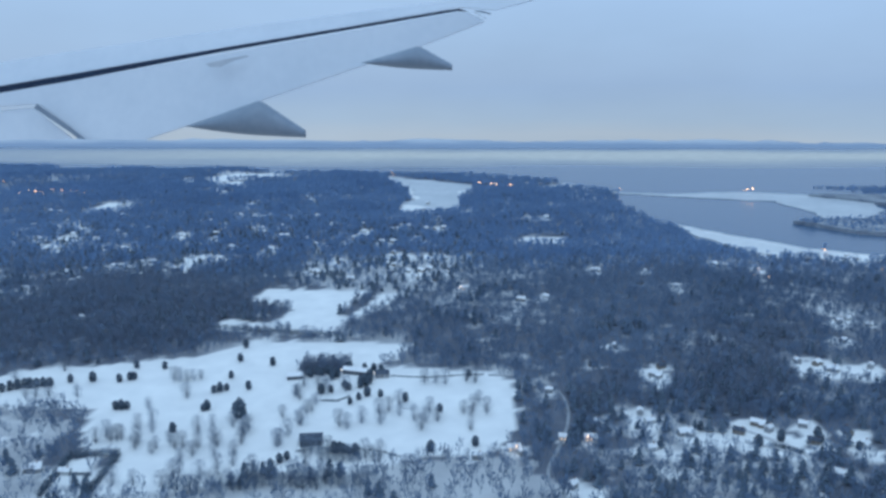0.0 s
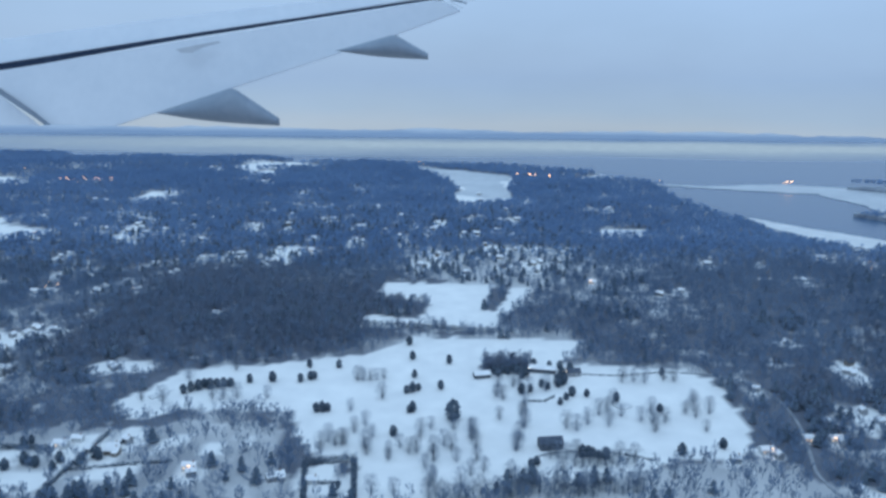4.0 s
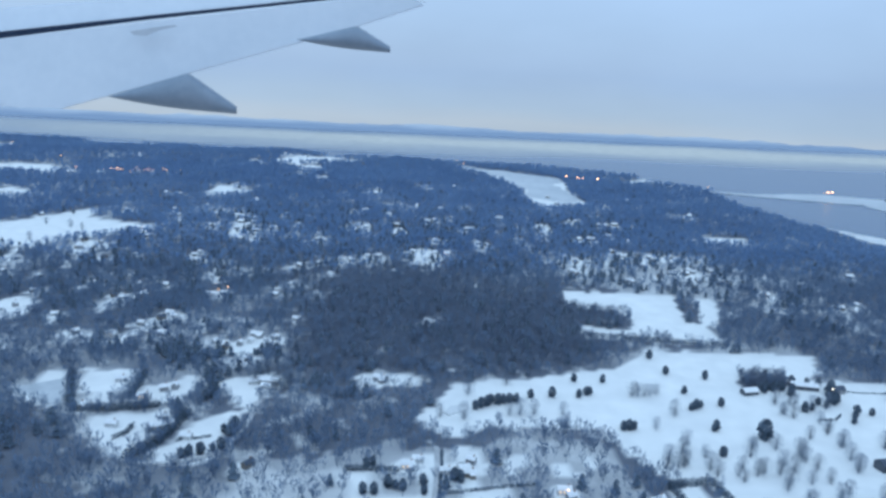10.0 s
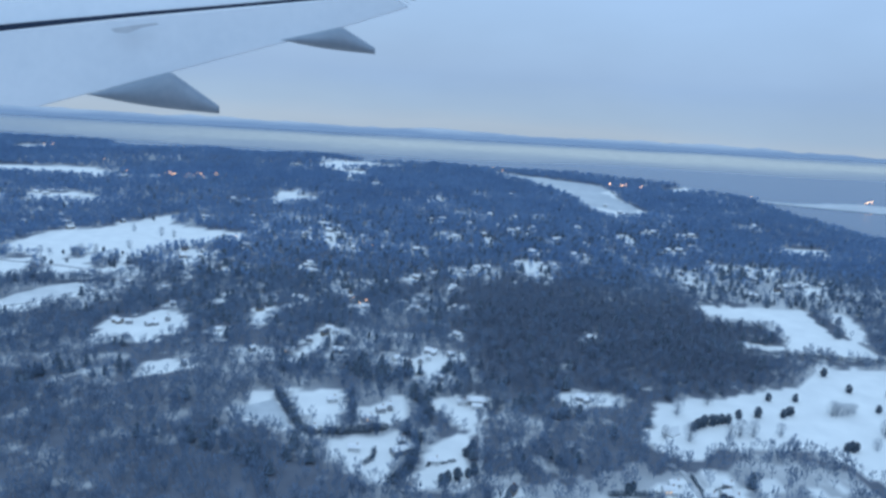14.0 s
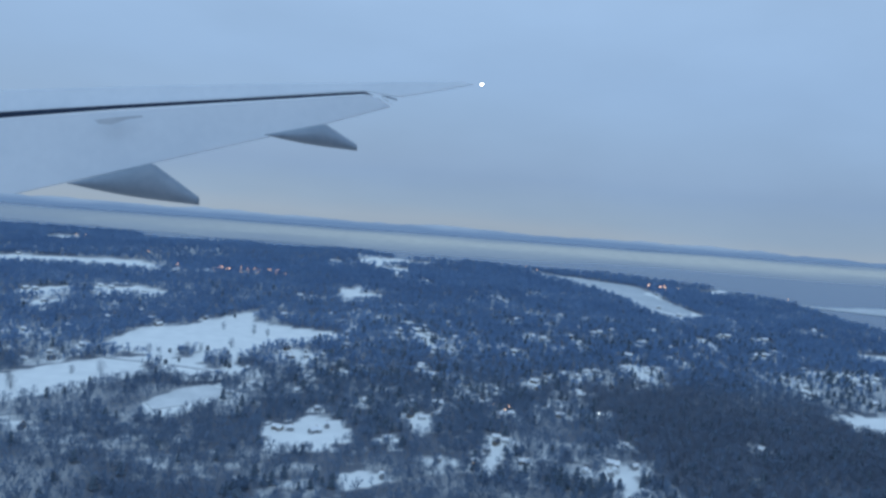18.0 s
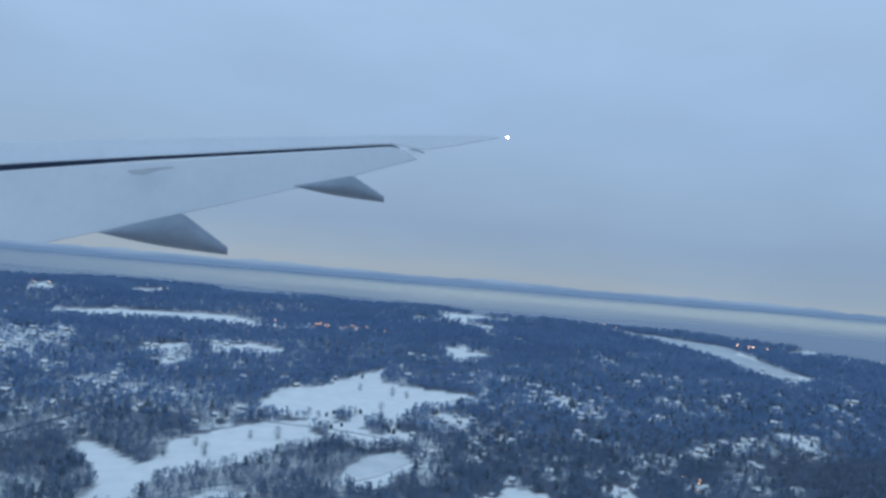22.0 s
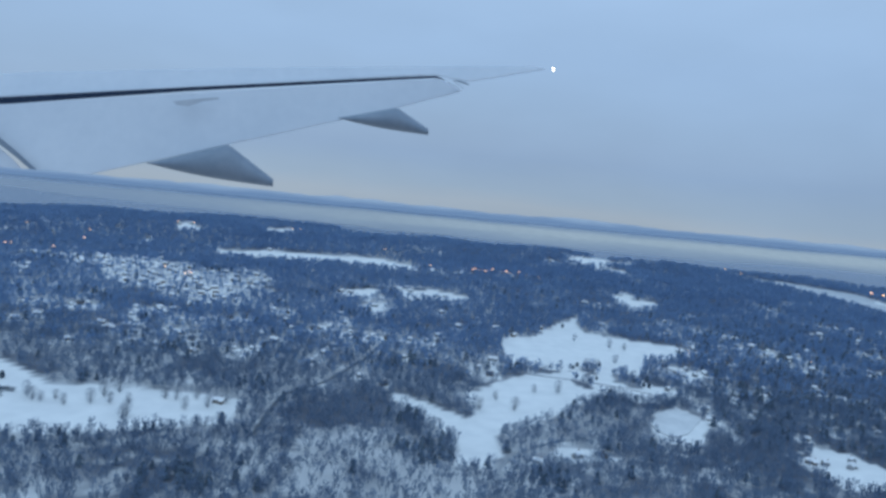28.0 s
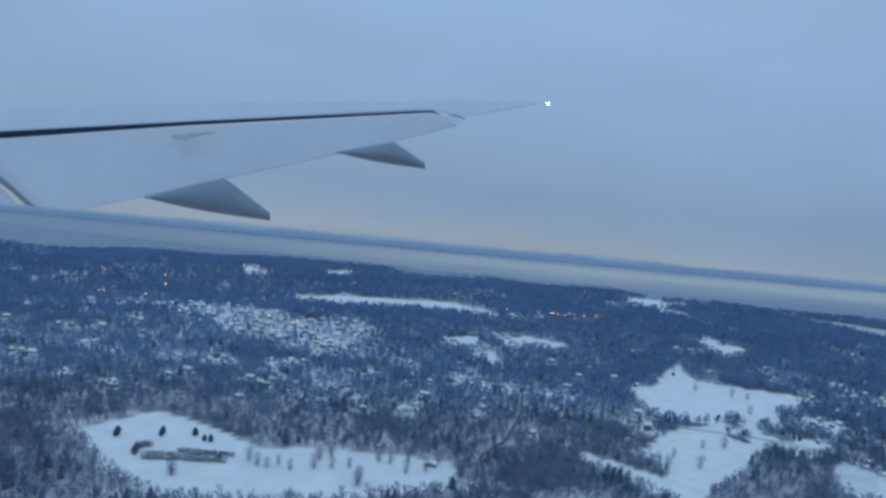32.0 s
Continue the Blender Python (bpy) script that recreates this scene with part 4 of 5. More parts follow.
PENINSULAS = [[(229, 434), (330, 440), (330, 385), (262, 385), (242, 415)], [(181, 335), (204, 344), (260, 340), (330, 330), (330, 300), (230, 304), (196, 309)]]
pts = []
r = np.random.default_rng(5)
for poly in PENINSULAS:
    sheet("peninsula", poly, WATER + 1.6, 3.0, LITTER, "low wooded point of land in the bay", "ground", 8, 2.5)
    x, y = r.uniform(170, 340, 9000), r.uniform(295, 445, 9000)
    m = inside(poly, x, y) & (r.random(9000) < 0.8)
    q = plant(FAR_TREES, x[m], y[m], 2.0 * r.uniform(0.7, 1.3, m.sum()), r)

    pts.append(q)
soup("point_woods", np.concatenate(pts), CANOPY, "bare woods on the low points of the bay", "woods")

# the far shore across the sound: a long low range of hills
xs, ys = np.linspace(-1300, 1100, 240), np.array([875, 885, 897, 912, 930, 955, 990, 1040])
rise = np.array([0, 0.45, 0.8, 1.0, 1.0, 0.8, 0.5, 0.0])


def far_hill(x, y):
    base = np.interp(y, ys, rise)
    return WATER - 1 + base * (6.6 + 1.6 * ripple(x, y, 330, 2) + 1.3 * ripple(x, y, 90, 6) + 0.7 * ripple(x, y, 28, 4)) + bend(x, y)


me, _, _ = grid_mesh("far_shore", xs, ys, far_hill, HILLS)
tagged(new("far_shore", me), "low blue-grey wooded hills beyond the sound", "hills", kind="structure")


# ---- things ----
def part(name, bm, mat, parent, label=""):
    me = bpy.data.meshes.new(name)
    bm.to_mesh(me)
    bm.free()
    me.materials.append(mat)
    ob = new(name, me)
    ob.parent = parent
    return tagged(ob, label)


def thing(name, label, category, group=""):
    return tagged(new(name), label, category, group)


def box(bm, x0, x1, y0, y1, z0, z1):
    v = [bm.verts.new((x, y, z)) for z in (z0, z1) for x, y in ((x0, y0), (x1, y0), (x1, y1), (x0, y1))]
    for f in ((3, 2, 1, 0), (4, 5, 6, 7), (0, 1, 5, 4), (1, 2, 6, 5), (2, 3, 7, 6), (3, 0, 4, 7)):
        bm.faces.new([v[k] for k in f])
    return bm


def prism(bm, ring_a, ring_b):
    """Closed body between two rings of points."""
    a, b = [bm.verts.new(p) for p in ring_a], [bm.verts.new(p) for p in ring_b]
    n = len(a)
    for k in range(n):
        bm.faces.new((a[k], a[(k + 1) % n], b[(k + 1) % n], b[k]))
    bm.faces.new(a[::-1])
    bm.faces.new(b)
    bmesh.ops.recalc_face_normals(bm, faces=bm.faces[:])
    return bm


ROOF_SNOW = grainy("roof_snow", (0.68, 0.7, 0.73), (0.84, 0.85, 0.86), 0.8, 0.7, bump=0.03)
DARK_ROOF = grainy("dark_shingles", (0.042, 0.058, 0.09), (0.088, 0.112, 0.155), 2.0, 0.85)
BRICK = grainy("chimney_brick", (0.16, 0.075, 0.055), (0.28, 0.14, 0.1), 4.0, 0.9)
WALLS = [grainy("white_clapboard", (0.55, 0.56, 0.57), (0.68, 0.69, 0.69), 1.5, 0.7), grainy("brown_shingle_wall", (0.17, 0.15, 0.135), (0.26, 0.23, 0.21), 1.5, 0.85),
         grainy("grey_siding", (0.27, 0.28, 0.3), (0.37, 0.38, 0.4), 1.5, 0.8)]
GLASS, gn, gl, gb = material("dark_window_glass", 0.08)
gb.inputs["Base Color"].default_value = (0.02, 0.03, 0.045, 1)


def glow(name, col, power):
    m, n, l, b = material(name, 0.5)
    b.inputs["Base Color"].default_value = (0.8, 0.7, 0.5, 1)
    b.inputs["Emission Color"].default_value, b.inputs["Emission Strength"].default_value = (*col, 1), power
    return m


LAMP = glow("sodium_lamp", (1.0, 0.52, 0.2), 3.0)
WHITE_LAMP = glow("white_lamp", (1.0, 0.9, 0.7), 5.0)
METAL = grainy("lamp_post_steel", (0.12, 0.13, 0.14), (0.2, 0.21, 0.22), 3.0, 0.5, 0.7)


def gable_roof(bm, hx, hy, z0, z1, over=0.08, thick=0.09):
    """Two slopes of even thickness meeting at a ridge along x."""
    for s in (1, -1):
        low, top = (s * (hy + over), z0 - over * 0.7), (0.0, z1)
        ring = [(low[0], low[1]), (top[0], top[1]), (top[0], top[1] + thick * 1.3), (low[0], low[1] + thick)]
        prism(bm, [(-hx - over, y, z) for y, z in ring], [(hx + over, y, z) for y, z in ring])
    return bm


LIT_PANE = glow("warm_lit_pane", (1.0, 0.6, 0.28), 1.3)


def house(size, wall_mat, roof_mat, label, wing=False, pane=GLASS):
    """A home with walls, gable ends, a roof under snow, windows, a door and a chimney."""
    hx, hy, hz = size
    top = hz + hy * 0.75
    base = thing("house", label, "house", "houses in the woods")
    bm = bmesh.new()
    prism(bm, [(-hx, -hy, -0.4), (-hx, hy, -0.4), (-hx, hy, hz), (-hx, 0, top - 0.02), (-hx, -hy, hz)], [(hx, -hy, -0.4), (hx, hy, -0.4), (hx, hy, hz), (hx, 0, top - 0.02), (hx, -hy, hz)])
    if wing:
        box(bm, hx * 0.2, hx * 0.9, -hy * 1.9, -hy + 0.02, -0.4, hz * 0.8)
    part("wall", bm, wall_mat, base)
    part("roof", gable_roof(bmesh.new(), hx, hy, hz, top), roof_mat, base, "roof covered with snow" if roof_mat is ROOF_SNOW else "dark shingled roof")
    if wing:
        part("porch_roof", box(bmesh.new(), hx * 0.15, hx * 0.95, -hy * 2.0, -hy - 0.02, hz * 0.8, hz * 0.8 + 0.1), ROOF_SNOW, base)
    part("chimney", box(bmesh.new(), hx * 0.5, hx * 0.5 + 0.16, -0.09, 0.09, top - 0.25, top + 0.28), BRICK, base)
    for k in (-0.6, 0.0, 0.6):
        part("window", box(bmesh.new(), hx * k - 0.07, hx * k + 0.07, -hy - 0.012, -hy + 0.02, hz * 0.4, hz * 0.75), pane, base)
    return base


VARIANTS = [house((0.85, 0.5, 0.55), WALLS[0], ROOF_SNOW, "white clapboard house with a snow-covered gable roof"),
            house((1.1, 0.55, 0.6), WALLS[1], ROOF_SNOW, "brown shingled house with a snowy roof and porch", True),
            house((0.7, 0.48, 0.7), WALLS[2], ROOF_SNOW, "grey two-storey house with a snow-covered roof"),
            house((1.25, 0.6, 0.6), WALLS[2], ROOF_SNOW, "long grey house with snowy roof and side porch", True),
            house((0.9, 0.5, 0.6), WALLS[1], DARK_ROOF, "brown house with a bare dark shingled roof"),
            house((1.0, 0.55, 0.7), WALLS[0], ROOF_SNOW, "white house with snowy roof and warm lit windows", True, LIT_PANE)]
LIT_HOMES = [(-61.3, 107.2), (-39.9, 100.3), (44.2, 105.7), (52.6, 109.7), (56.6, 109.8), (-107.3, 189.2), (-104.2, 126.8), (121.3, 216.9), (-45.6, 241.6), (-119.4, 156.1), (35.4, 194.7)]
used = [False] * len(VARIANTS)
HOMES.sort(key=lambda p: p[1])
SINGLE, REST = HOMES[:285], HOMES[285:]
for n, (x, y) in enumerate(SINGLE):
    k = 5 if (x, y) in LIT_HOMES else hr.choice((0, 0, 1, 2, 2, 3, 4))
    m = pose(x, y, float(ground_z(x, y)) + 0.12, 0, 0, (0 if k == 5 else hr.choice((0, 0, 90, 20, -25, 50))) + hr.uniform(-8, 8))
    if used[k]:
        copy_thing(VARIANTS[k], m)
    else:
        VARIANTS[k].matrix_basis, used[k] = m, True


# the houses farthest off, as one body: gabled walls below, snowy slopes on top
wall_bm = bmesh.new()
for x, y in REST:
    hx, hy, hz = hr.uniform(0.8, 1.3), hr.uniform(0.5, 0.65), hr.uniform(0.55, 0.8)
    m = pose(x, y, float(ground_z(x, y)) + 0.1, 0, 0, hr.choice((0, 90, 15, -20, 50)))
    shell = bmesh.new()
    prism(shell, [(-hx, -hy, -0.4), (-hx, hy, -0.4), (-hx, hy, hz), (-hx, 0, hz + hy * 0.7), (-hx, -hy, hz)], [(hx, -hy, -0.4), (hx, hy, -0.4), (hx, hy, hz), (hx, 0, hz + hy * 0.7), (hx, -hy, hz)])
    walls_end = len(shell.faces)
    gable_roof(shell, hx, hy, hz, hz + hy * 0.75)
    box(shell, hx * 0.5, hx * 0.5 + 0.16, -0.09, 0.09, hz, hz + hy * 0.75 + 0.25)
    tone = hr.choice((1, 2, 3))
    for n, f in enumerate(shell.faces):
        f.material_index = tone if n < walls_end or n >= len(shell.faces) - 6 else 0
    shell.transform(m)
    tmp = bpy.data.meshes.new("far_house")
    shell.to_mesh(tmp)
    shell.free()
    wall_bm.from_mesh(tmp)
    bpy.data.meshes.remove(tmp)
me = bpy.data.meshes.new("distant_houses")
wall_bm.to_mesh(me)
wall_bm.free()
for mat in [ROOF_SNOW] + WALLS:
    me.materials.append(mat)
tagged(new("distant_houses", me), "small houses of a far town under snow", "houses", kind="stuff")


# ---- single trees of the golf course and meadows ----
def conifer_tree(seed, label):
    r = np.random.default_rng(seed)
    base = thing("conifer", label, "tree", "single trees on the open snow")
    bm = bmesh.new()
    prism(bm, [(0.06 * math.cos(a), 0.06 * math.sin(a), -0.1) for a in (0, 1.26, 2.51, 3.77, 5.03)], [(0.02 * math.cos(a), 0.02 * math.sin(a), 0.8) for a in (0, 1.26, 2.51, 3.77, 5.03)])
    part("trunk", bm, BARK, base)
    bm = bmesh.new()
    for k in range(190):
        h = r.uniform(0.08, 1.0)
        a, rad = r.uniform(0, 6.283), (0.05 + 0.42 * math.sin(math.pi * (0.06 + 0.89 * h)) ** 0.5) * r.uniform(0.4, 1.0)
        c, s, w = math.cos(a), math.sin(a), r.uniform(0.05, 0.1)
        q, tip = Vector((rad * 0.5 * c, rad * 0.5 * s, h)), Vector((rad * 1.15 * c, rad * 1.15 * s, h - r.uniform(0.02, 0.12)))
        side = Vector((-s * w, c * w, r.uniform(-0.06, 0.06)))
        bm.faces.new([bm.verts.new(q + Vector((0, 0, 0.09))), bm.verts.new(tip + side), bm.verts.new(tip - side)])
        bm.faces.new([bm.verts.new(q - Vector((0, 0, 0.05))), bm.verts.new(tip - side), bm.verts.new(tip + side + Vector((0, 0, 0.05)))])
    part("crown", bm, NEEDLES, base)
    return base


def leafless_tree(seed, label):
    r = np.random.default_rng(seed)
    base = thing("bare_tree", label, "tree", "single trees on the open snow")
    bm = bmesh.new()
    prism(bm, [(0.035 * math.cos(a), 0.035 * math.sin(a), -0.1) for a in (0, 1.57, 3.14, 4.71)], [(0.012 * math.cos(a), 0.012 * math.sin(a), 0.7) for a in (0, 1.57, 3.14, 4.71)])
    part("trunk", bm, BARK, base)
    bm = bmesh.new()
    for k in range(16):
        a, lift = k * 2.4 + r.uniform(-0.3, 0.3), 0.15 + 0.5 * k / 16
        q, tip = Vector((0, 0, lift)), Vector((0.2 * math.cos(a), 0.2 * math.sin(a), min(0.97, lift + r.uniform(0.2, 0.35))))
        side = Vector((-math.sin(a), math.cos(a), 0)) * 0.006
        bm.faces.new([bm.verts.new(q + side), bm.verts.new(q - side), bm.verts.new(tip)])
    for k in range(640):
        a, up, out = r.uniform(0, 6.283), r.uniform(-0.95, 0.95), r.uniform(0.02, 1.0) ** 0.8
        ring = 0.27 * math.sqrt(1 - up * up) * out * (1.1 + 0.25 * math.sin(3 * a + seed))
        p = Vector((ring * math.cos(a), ring * math.sin(a), 0.51 + 0.47 * up))
        e = p + Vector((0.07 * math.cos(a) + r.uniform(-0.04, 0.04), 0.07 * math.sin(a) + r.uniform(-0.04, 0.04), r.uniform(0.0, 0.12)))
        w = Vector((r.uniform(-1, 1), r.uniform(-1, 1), 0)).normalized() * 0.0075
        bm.faces.new([bm.verts.new(p), bm.verts.new(e + w), bm.verts.new(e - w)])
    part("crown", bm, TWIGS, base, "leafless grey twigs")
    return base


EVERGREEN = [(-49.3, 126.5), (-48.2, 127.3), (-47.1, 127.9), (-46.3, 128.9), (-45.2, 128.5), (-44.1, 129.0), (-43.0, 129.3), (-41.8, 129.4), (-38.9, 131.4), (-34.9, 132.1),
             (-29.9, 132.4), (-27.6, 133.8), (-28.3, 133.5), (-29.3, 138.9), (-23.7, 139.2), (-24.2, 120.8), (-25.2, 120.7), (-23.3, 121.0), (-10.4, 128.9), (-9.4, 129.4),
             (-8.3, 130.0), (-4.3, 130.5), (-9.2, 135.6), (-9.8, 143.9), (-10.7, 151.1), (-9.6, 120.9), (-9.1, 121.4), (-2.3, 118.1), (-11.8, 112.4), (-2.6, 142.0)]
EVERGREEN += [(-93.8, 109.4), (-92.9, 110.1), (-91.4, 110.7), (-89.8, 111.5), (-88.8, 112.3), (-88.6, 118.5), (-89.4, 117.4), (-88.0, 119.3), (-76.2, 117.4), (-75.4, 115.5), (18.2, 134.8), (19.4, 135.4), (16.1, 123.0), (17.4, 124.9), (18.7, 126.5),
              (25.9, 123.9), (37.1, 135.8), (32.2, 119.6), (31.4, 105.1), (38.3, 107.2), (11.7, 128.6)]
EVERGREEN += [(-343.4, 186.6), (-343.5, 188.1), (-335.2, 190.9), (-335.1, 189.1), (-328.7, 191.1), (-326.2, 188.3), (-324.9, 188.2), (-192.0, 239.1), (-190.1, 242.0), (-176.5, 242.9),
              (-176.6, 231.2), (-175.1, 227.4), (-173.9, 226.7), (-187.7, 229.8), (-193.4, 229.5), 
              (-182.6, 245.1), (-190.4, 226.1), (-181.6, 297.4)]
EVERGREEN += [(-66.3, 108.2), (-67.2, 107.6), (-64.1, 102.0), (-63.1, 101.6), (-62.1, 101.1), (-59.2, 102.4), (-59.2, 100.1), (-54.8, 103.8), (-54.0, 103.2), (-67.5, 100.4), (-66.0, 100.3),
              (82.0, 107.5), (86.0, 109.0), (91.5, 108.0), (92.2, 110.4), (79.4, 103.0), (75.0, 113.8), (96.2, 105.4), (57.5, 122.0), (61.8, 131.0), (64.5, 133.5)]
EVERGREEN += [(8.7, 101.8), (9.6, 102.8), (16.5, 104.8), (17.4, 104.8), (18.1, 104.8), (18.9, 104.2), (19.9, 104.1)]
EVERGREEN += [(13.5, 139.4), (16.5, 139.3), (18.4, 138.6), (20.0, 137.0), (11.6, 135.6), (10.8, 134.6), (17.5, 133.0), (18.2, 132.2), (16.8, 131.6)]
EVERGREEN += [(5.8, 137.0), (7.4, 137.3), (8.3, 136.6), (9.4, 137.4), (10.2, 136.8), (6.4, 135.9), (13.9, 130.6), (14.9, 129.6), (16.9, 130.4), (17.9, 131.4), (10.0, 128.0), (21.2, 126.0)]
LEAFLESS = [(-50.0, 131.9), (-42.5, 136.2), (-34.4, 125.2), (-43.7, 124.6), (-41.9, 124.7), (-39.5, 124.8), (-55.5, 123.5), (-51.6, 122.8), (-19.6, 133.7), (-18.6, 133.8),
            (-17.3, 134.1), (-16.1, 134.4), (-14.8, 134.8), (-19.5, 121.2), (-14.5, 126.2), (-15.8, 107.9), (-19.5, 108.8), (-21.6, 109.7), (-22.5, 107.8), (-5.5, 106.6),
            (-5.4, 103.9), (-6.7, 102.2), (0.5, 110.5), (-2.0, 104.0), (5.3, 117.8), (-2.3, 114.3), (9.8, 120.2), (8.8, 114.8), (7.0, 107.0), (14.4, 128.8), (9.9, 131.1)]
LEAFLESS += [(21.8, 118.5), (23.4, 119.6), (25.0, 122.4), (19.3, 115.2), (17.2, 113.1), (15.7, 114.0), (30.5, 118.8), (28.1, 116.0), (30.0, 115.6), (36.3, 119.1), (38.0, 120.3), (37.6, 117.6),
             (39.0, 123.7), (6.5, 125.4), (28.8, 132.1), (30.9, 132.2), (32.8, 131.7), (38.4, 132.5), (11.8, 104.5), (13.0, 104.5), (14.2, 104.4), (15.6, 104.6), (-9.1, 106.4), (-10.6, 108.2),
             (-12.1, 106.3), (-7.5, 112.1), (-15.0, 111.8), (8.8, 131.1), (5.4, 127.1)]
LEAFLESS += [(-313.6, 176.1), (-311.8, 175.5), (-309.8, 177.4), (-307.3, 174.7), (-302.9, 176.4), (-302.1, 181.3), (-299.5, 177.0), (-296.1, 177.5), (-294.2, 170.4), (-290.3, 181.8), (-281.0, 177.9), (-278.3, 182.2), (-327.5, 167.9), (-315.6, 178.3), (-287.9, 181.2), (-284.3, 182.8), (-328.0, 168.8), (-294.3, 168.7), (-182.5, 276.0), (-167.7, 268.9), (-172.2, 270.6), (-176.5, 249.7),
             (-202.7, 211.9), (-209.0, 210.6), (-216.6, 194.8), (-224.9, 193.3), (-219.9, 202.0), (-184.2, 243.1), (-177.6, 235.3), (-187.6, 240.9), (-300.0, 184.0), (-285.0, 176.0)]
LEAFLESS += [(9.2, 114.8), (7.9, 110.6), (7.3, 107.5), (11.3, 128.2), (10.0, 123.1), (9.1, 119.2), (6.1, 131.2), (5.7, 126.9)]
tr = random.Random(4)
# a ring of small trees round the mansion
LEAFLESS += [(-84.5 + 3.2 * math.cos(0.5 * k), 135.6 + 3.4 * math.sin(0.5 * k)) for k in range(13) if k not in (8, 9)]
# a loose row of bare trees along the southern edge of the course
LEAFLESS += [(15.0 + 1.1 * k, 102.4 + tr.uniform(-0.6, 0.6)) for k in range(9)] + [(-6 + 1.0 * k, 94.2 + tr.uniform(-0.9, 0.9)) for k in range(30)]
LEAFLESS += [(22.6, 114.5), (25.4, 117.9), (29.5, 112.5), (32.0, 115.7), (37.6, 112.6), (40.3, 119.2), (36.7, 133.2)] + [(tr.uniform(-16, 36), tr.uniform(94.5, 101)) for k in range(14)] + [(tr.uniform(-24, 2), tr.uniform(104, 116)) for k in range(14)]
dark_kinds = [conifer_tree(31 + k, "dark evergreen conifer standing on open snow") for k in range(4)]
bare_kinds = [leafless_tree(51 + k, "bare grey tree standing on open snow") for k in range(4)]
for kinds, places, low, high, wide in ((dark_kinds, EVERGREEN, 1.35, 2.0, 0.78), (bare_kinds, LEAFLESS, 2.1, 3.2, 1.1)):
    for n, (x, y) in enumerate(places):
        h = tr.uniform(low, high) * (1.8 if (x, y) == (-2.3, 118.1) else 1.25 if -50 < x < -41 and wide < 1 else 0.75 if -250 < x < -150 and wide < 1 else 0.95 if x < -250 and wide < 1 else 1.0)
        m = pose(x, y, float(ground_z(x, y)) - 0.02, 0, 0, tr.uniform(0, 360))
        ob = kinds[n] if n < len(kinds) else copy_thing(kinds[n % len(kinds)], m)
        ob.matrix_basis = m @ Matrix.Diagonal((h * wide, h * wide, h, 1))


# ---- club buildings, hedges, roads and lamps ----
def long_building(name, x, y, turn, size, wall_mat, roof_mat, label):
    hx, hy, hz = size
    base = thing(name, label, "building")
    base.matrix_basis = pose(x, y, float(ground_z(x, y)) + 0.1, 0, 0, turn)
    part("wall", prism(bmesh.new(), [(-hx, -hy, -0.4), (-hx, hy, -0.4), (-hx, hy, hz), (-hx, 0, hz + hy * 0.6), (-hx, -hy, hz)],
                       [(hx, -hy, -0.4), (hx, hy, -0.4), (hx, hy, hz), (hx, 0, hz + hy * 0.6), (hx, -hy, hz)]), wall_mat, base)
    part("roof", gable_roof(bmesh.new(), hx, hy, hz, hz + hy * 0.62), roof_mat, base)
    n = max(3, int(hx / 0.4))
    for k in range(n):
        cx = -hx + (k + 0.5) * 2 * hx / n
        part("window", box(bmesh.new(), cx - 0.1, cx + 0.1, -hy - 0.014, -hy + 0.02, hz * 0.35, hz * 0.75), GLASS, base)
    part("door", box(bmesh.new(), -0.09, 0.09, -hy - 0.02, -hy + 0.02, -0.1, hz * 0.32), WALLS[1], base)
    return base


SLATE = grainy("slate_grey_boards", (0.07, 0.085, 0.11), (0.12, 0.135, 0.16), 1.5, 0.85)
long_building("clubhouse", 15.0, 137.4, -14, (2.5, 0.75, 0.7), SLATE, ROOF_SNOW, "long low dark-walled clubhouse with a snowy roof")
long_building("club_lodge", 3.4, 135.6, 12, (1.5, 0.8, 0.6), SLATE, ROOF_SNOW, "low dark-walled lodge with a snowy roof beside the grove")
long_building("maintenance_shed", 12.3, 108.0, 8, (1.75, 1.05, 0.95), SLATE, DARK_ROOF, "dark slate-grey shed with a bare roof on the snow")
long_building("club_annex", 20.4, 135.6, 10, (1.3, 0.8, 0.75), WALLS[2], DARK_ROOF, "grey annex building with a bare dark roof")
long_building("estate_house", -98.9, 117.5, 25, (1.9, 0.7, 0.75), WALLS[2], ROOF_SNOW, "large estate house with snowy roof in its grounds")
long_building("mansion", -85.0, 134.9, -10, (1.8, 0.75, 0.8), WALLS[2], ROOF_SNOW, "grey mansion in a round snowy clearing")
long_building("shore_plant", 47.0, 459.0, 8, (4.0, 1.2, 1.6), WALLS[2], DARK_ROOF, "long lit building beside the frozen inlet")


def hedge(points, high, label, wide=0.25):
    """A clipped hedge along a line, as a dense tangle of twigs and leaves."""
    r = np.random.default_rng(int(abs(points[0][0]) * 10))
    t = []
    for (xa, ya), (xb, yb) in zip(points, points[1:]):
        n = int(math.hypot(xb - xa, yb - ya) * 420 * wide)
        f = r.random(n)
        x, y = xa + (xb - xa) * f + r.uniform(-wide, wide, n), ya + (yb - ya) * f + r.uniform(-wide, wide, n)
        z = ground_z(x, y) + r.uniform(-0.05, high, n)
        c = np.stack([x, y, z], 1)[:, None, :]
        t.append((c + r.uniform(-0.16, 0.16, (n, 3, 3))).reshape(-1, 3))
    p = np.concatenate(t)
    return tagged(new("hedge", mesh_from("hedge", p, np.arange(len(p)).reshape(-1, 3), NEEDLES)), label, "hedge", "clipped hedges")


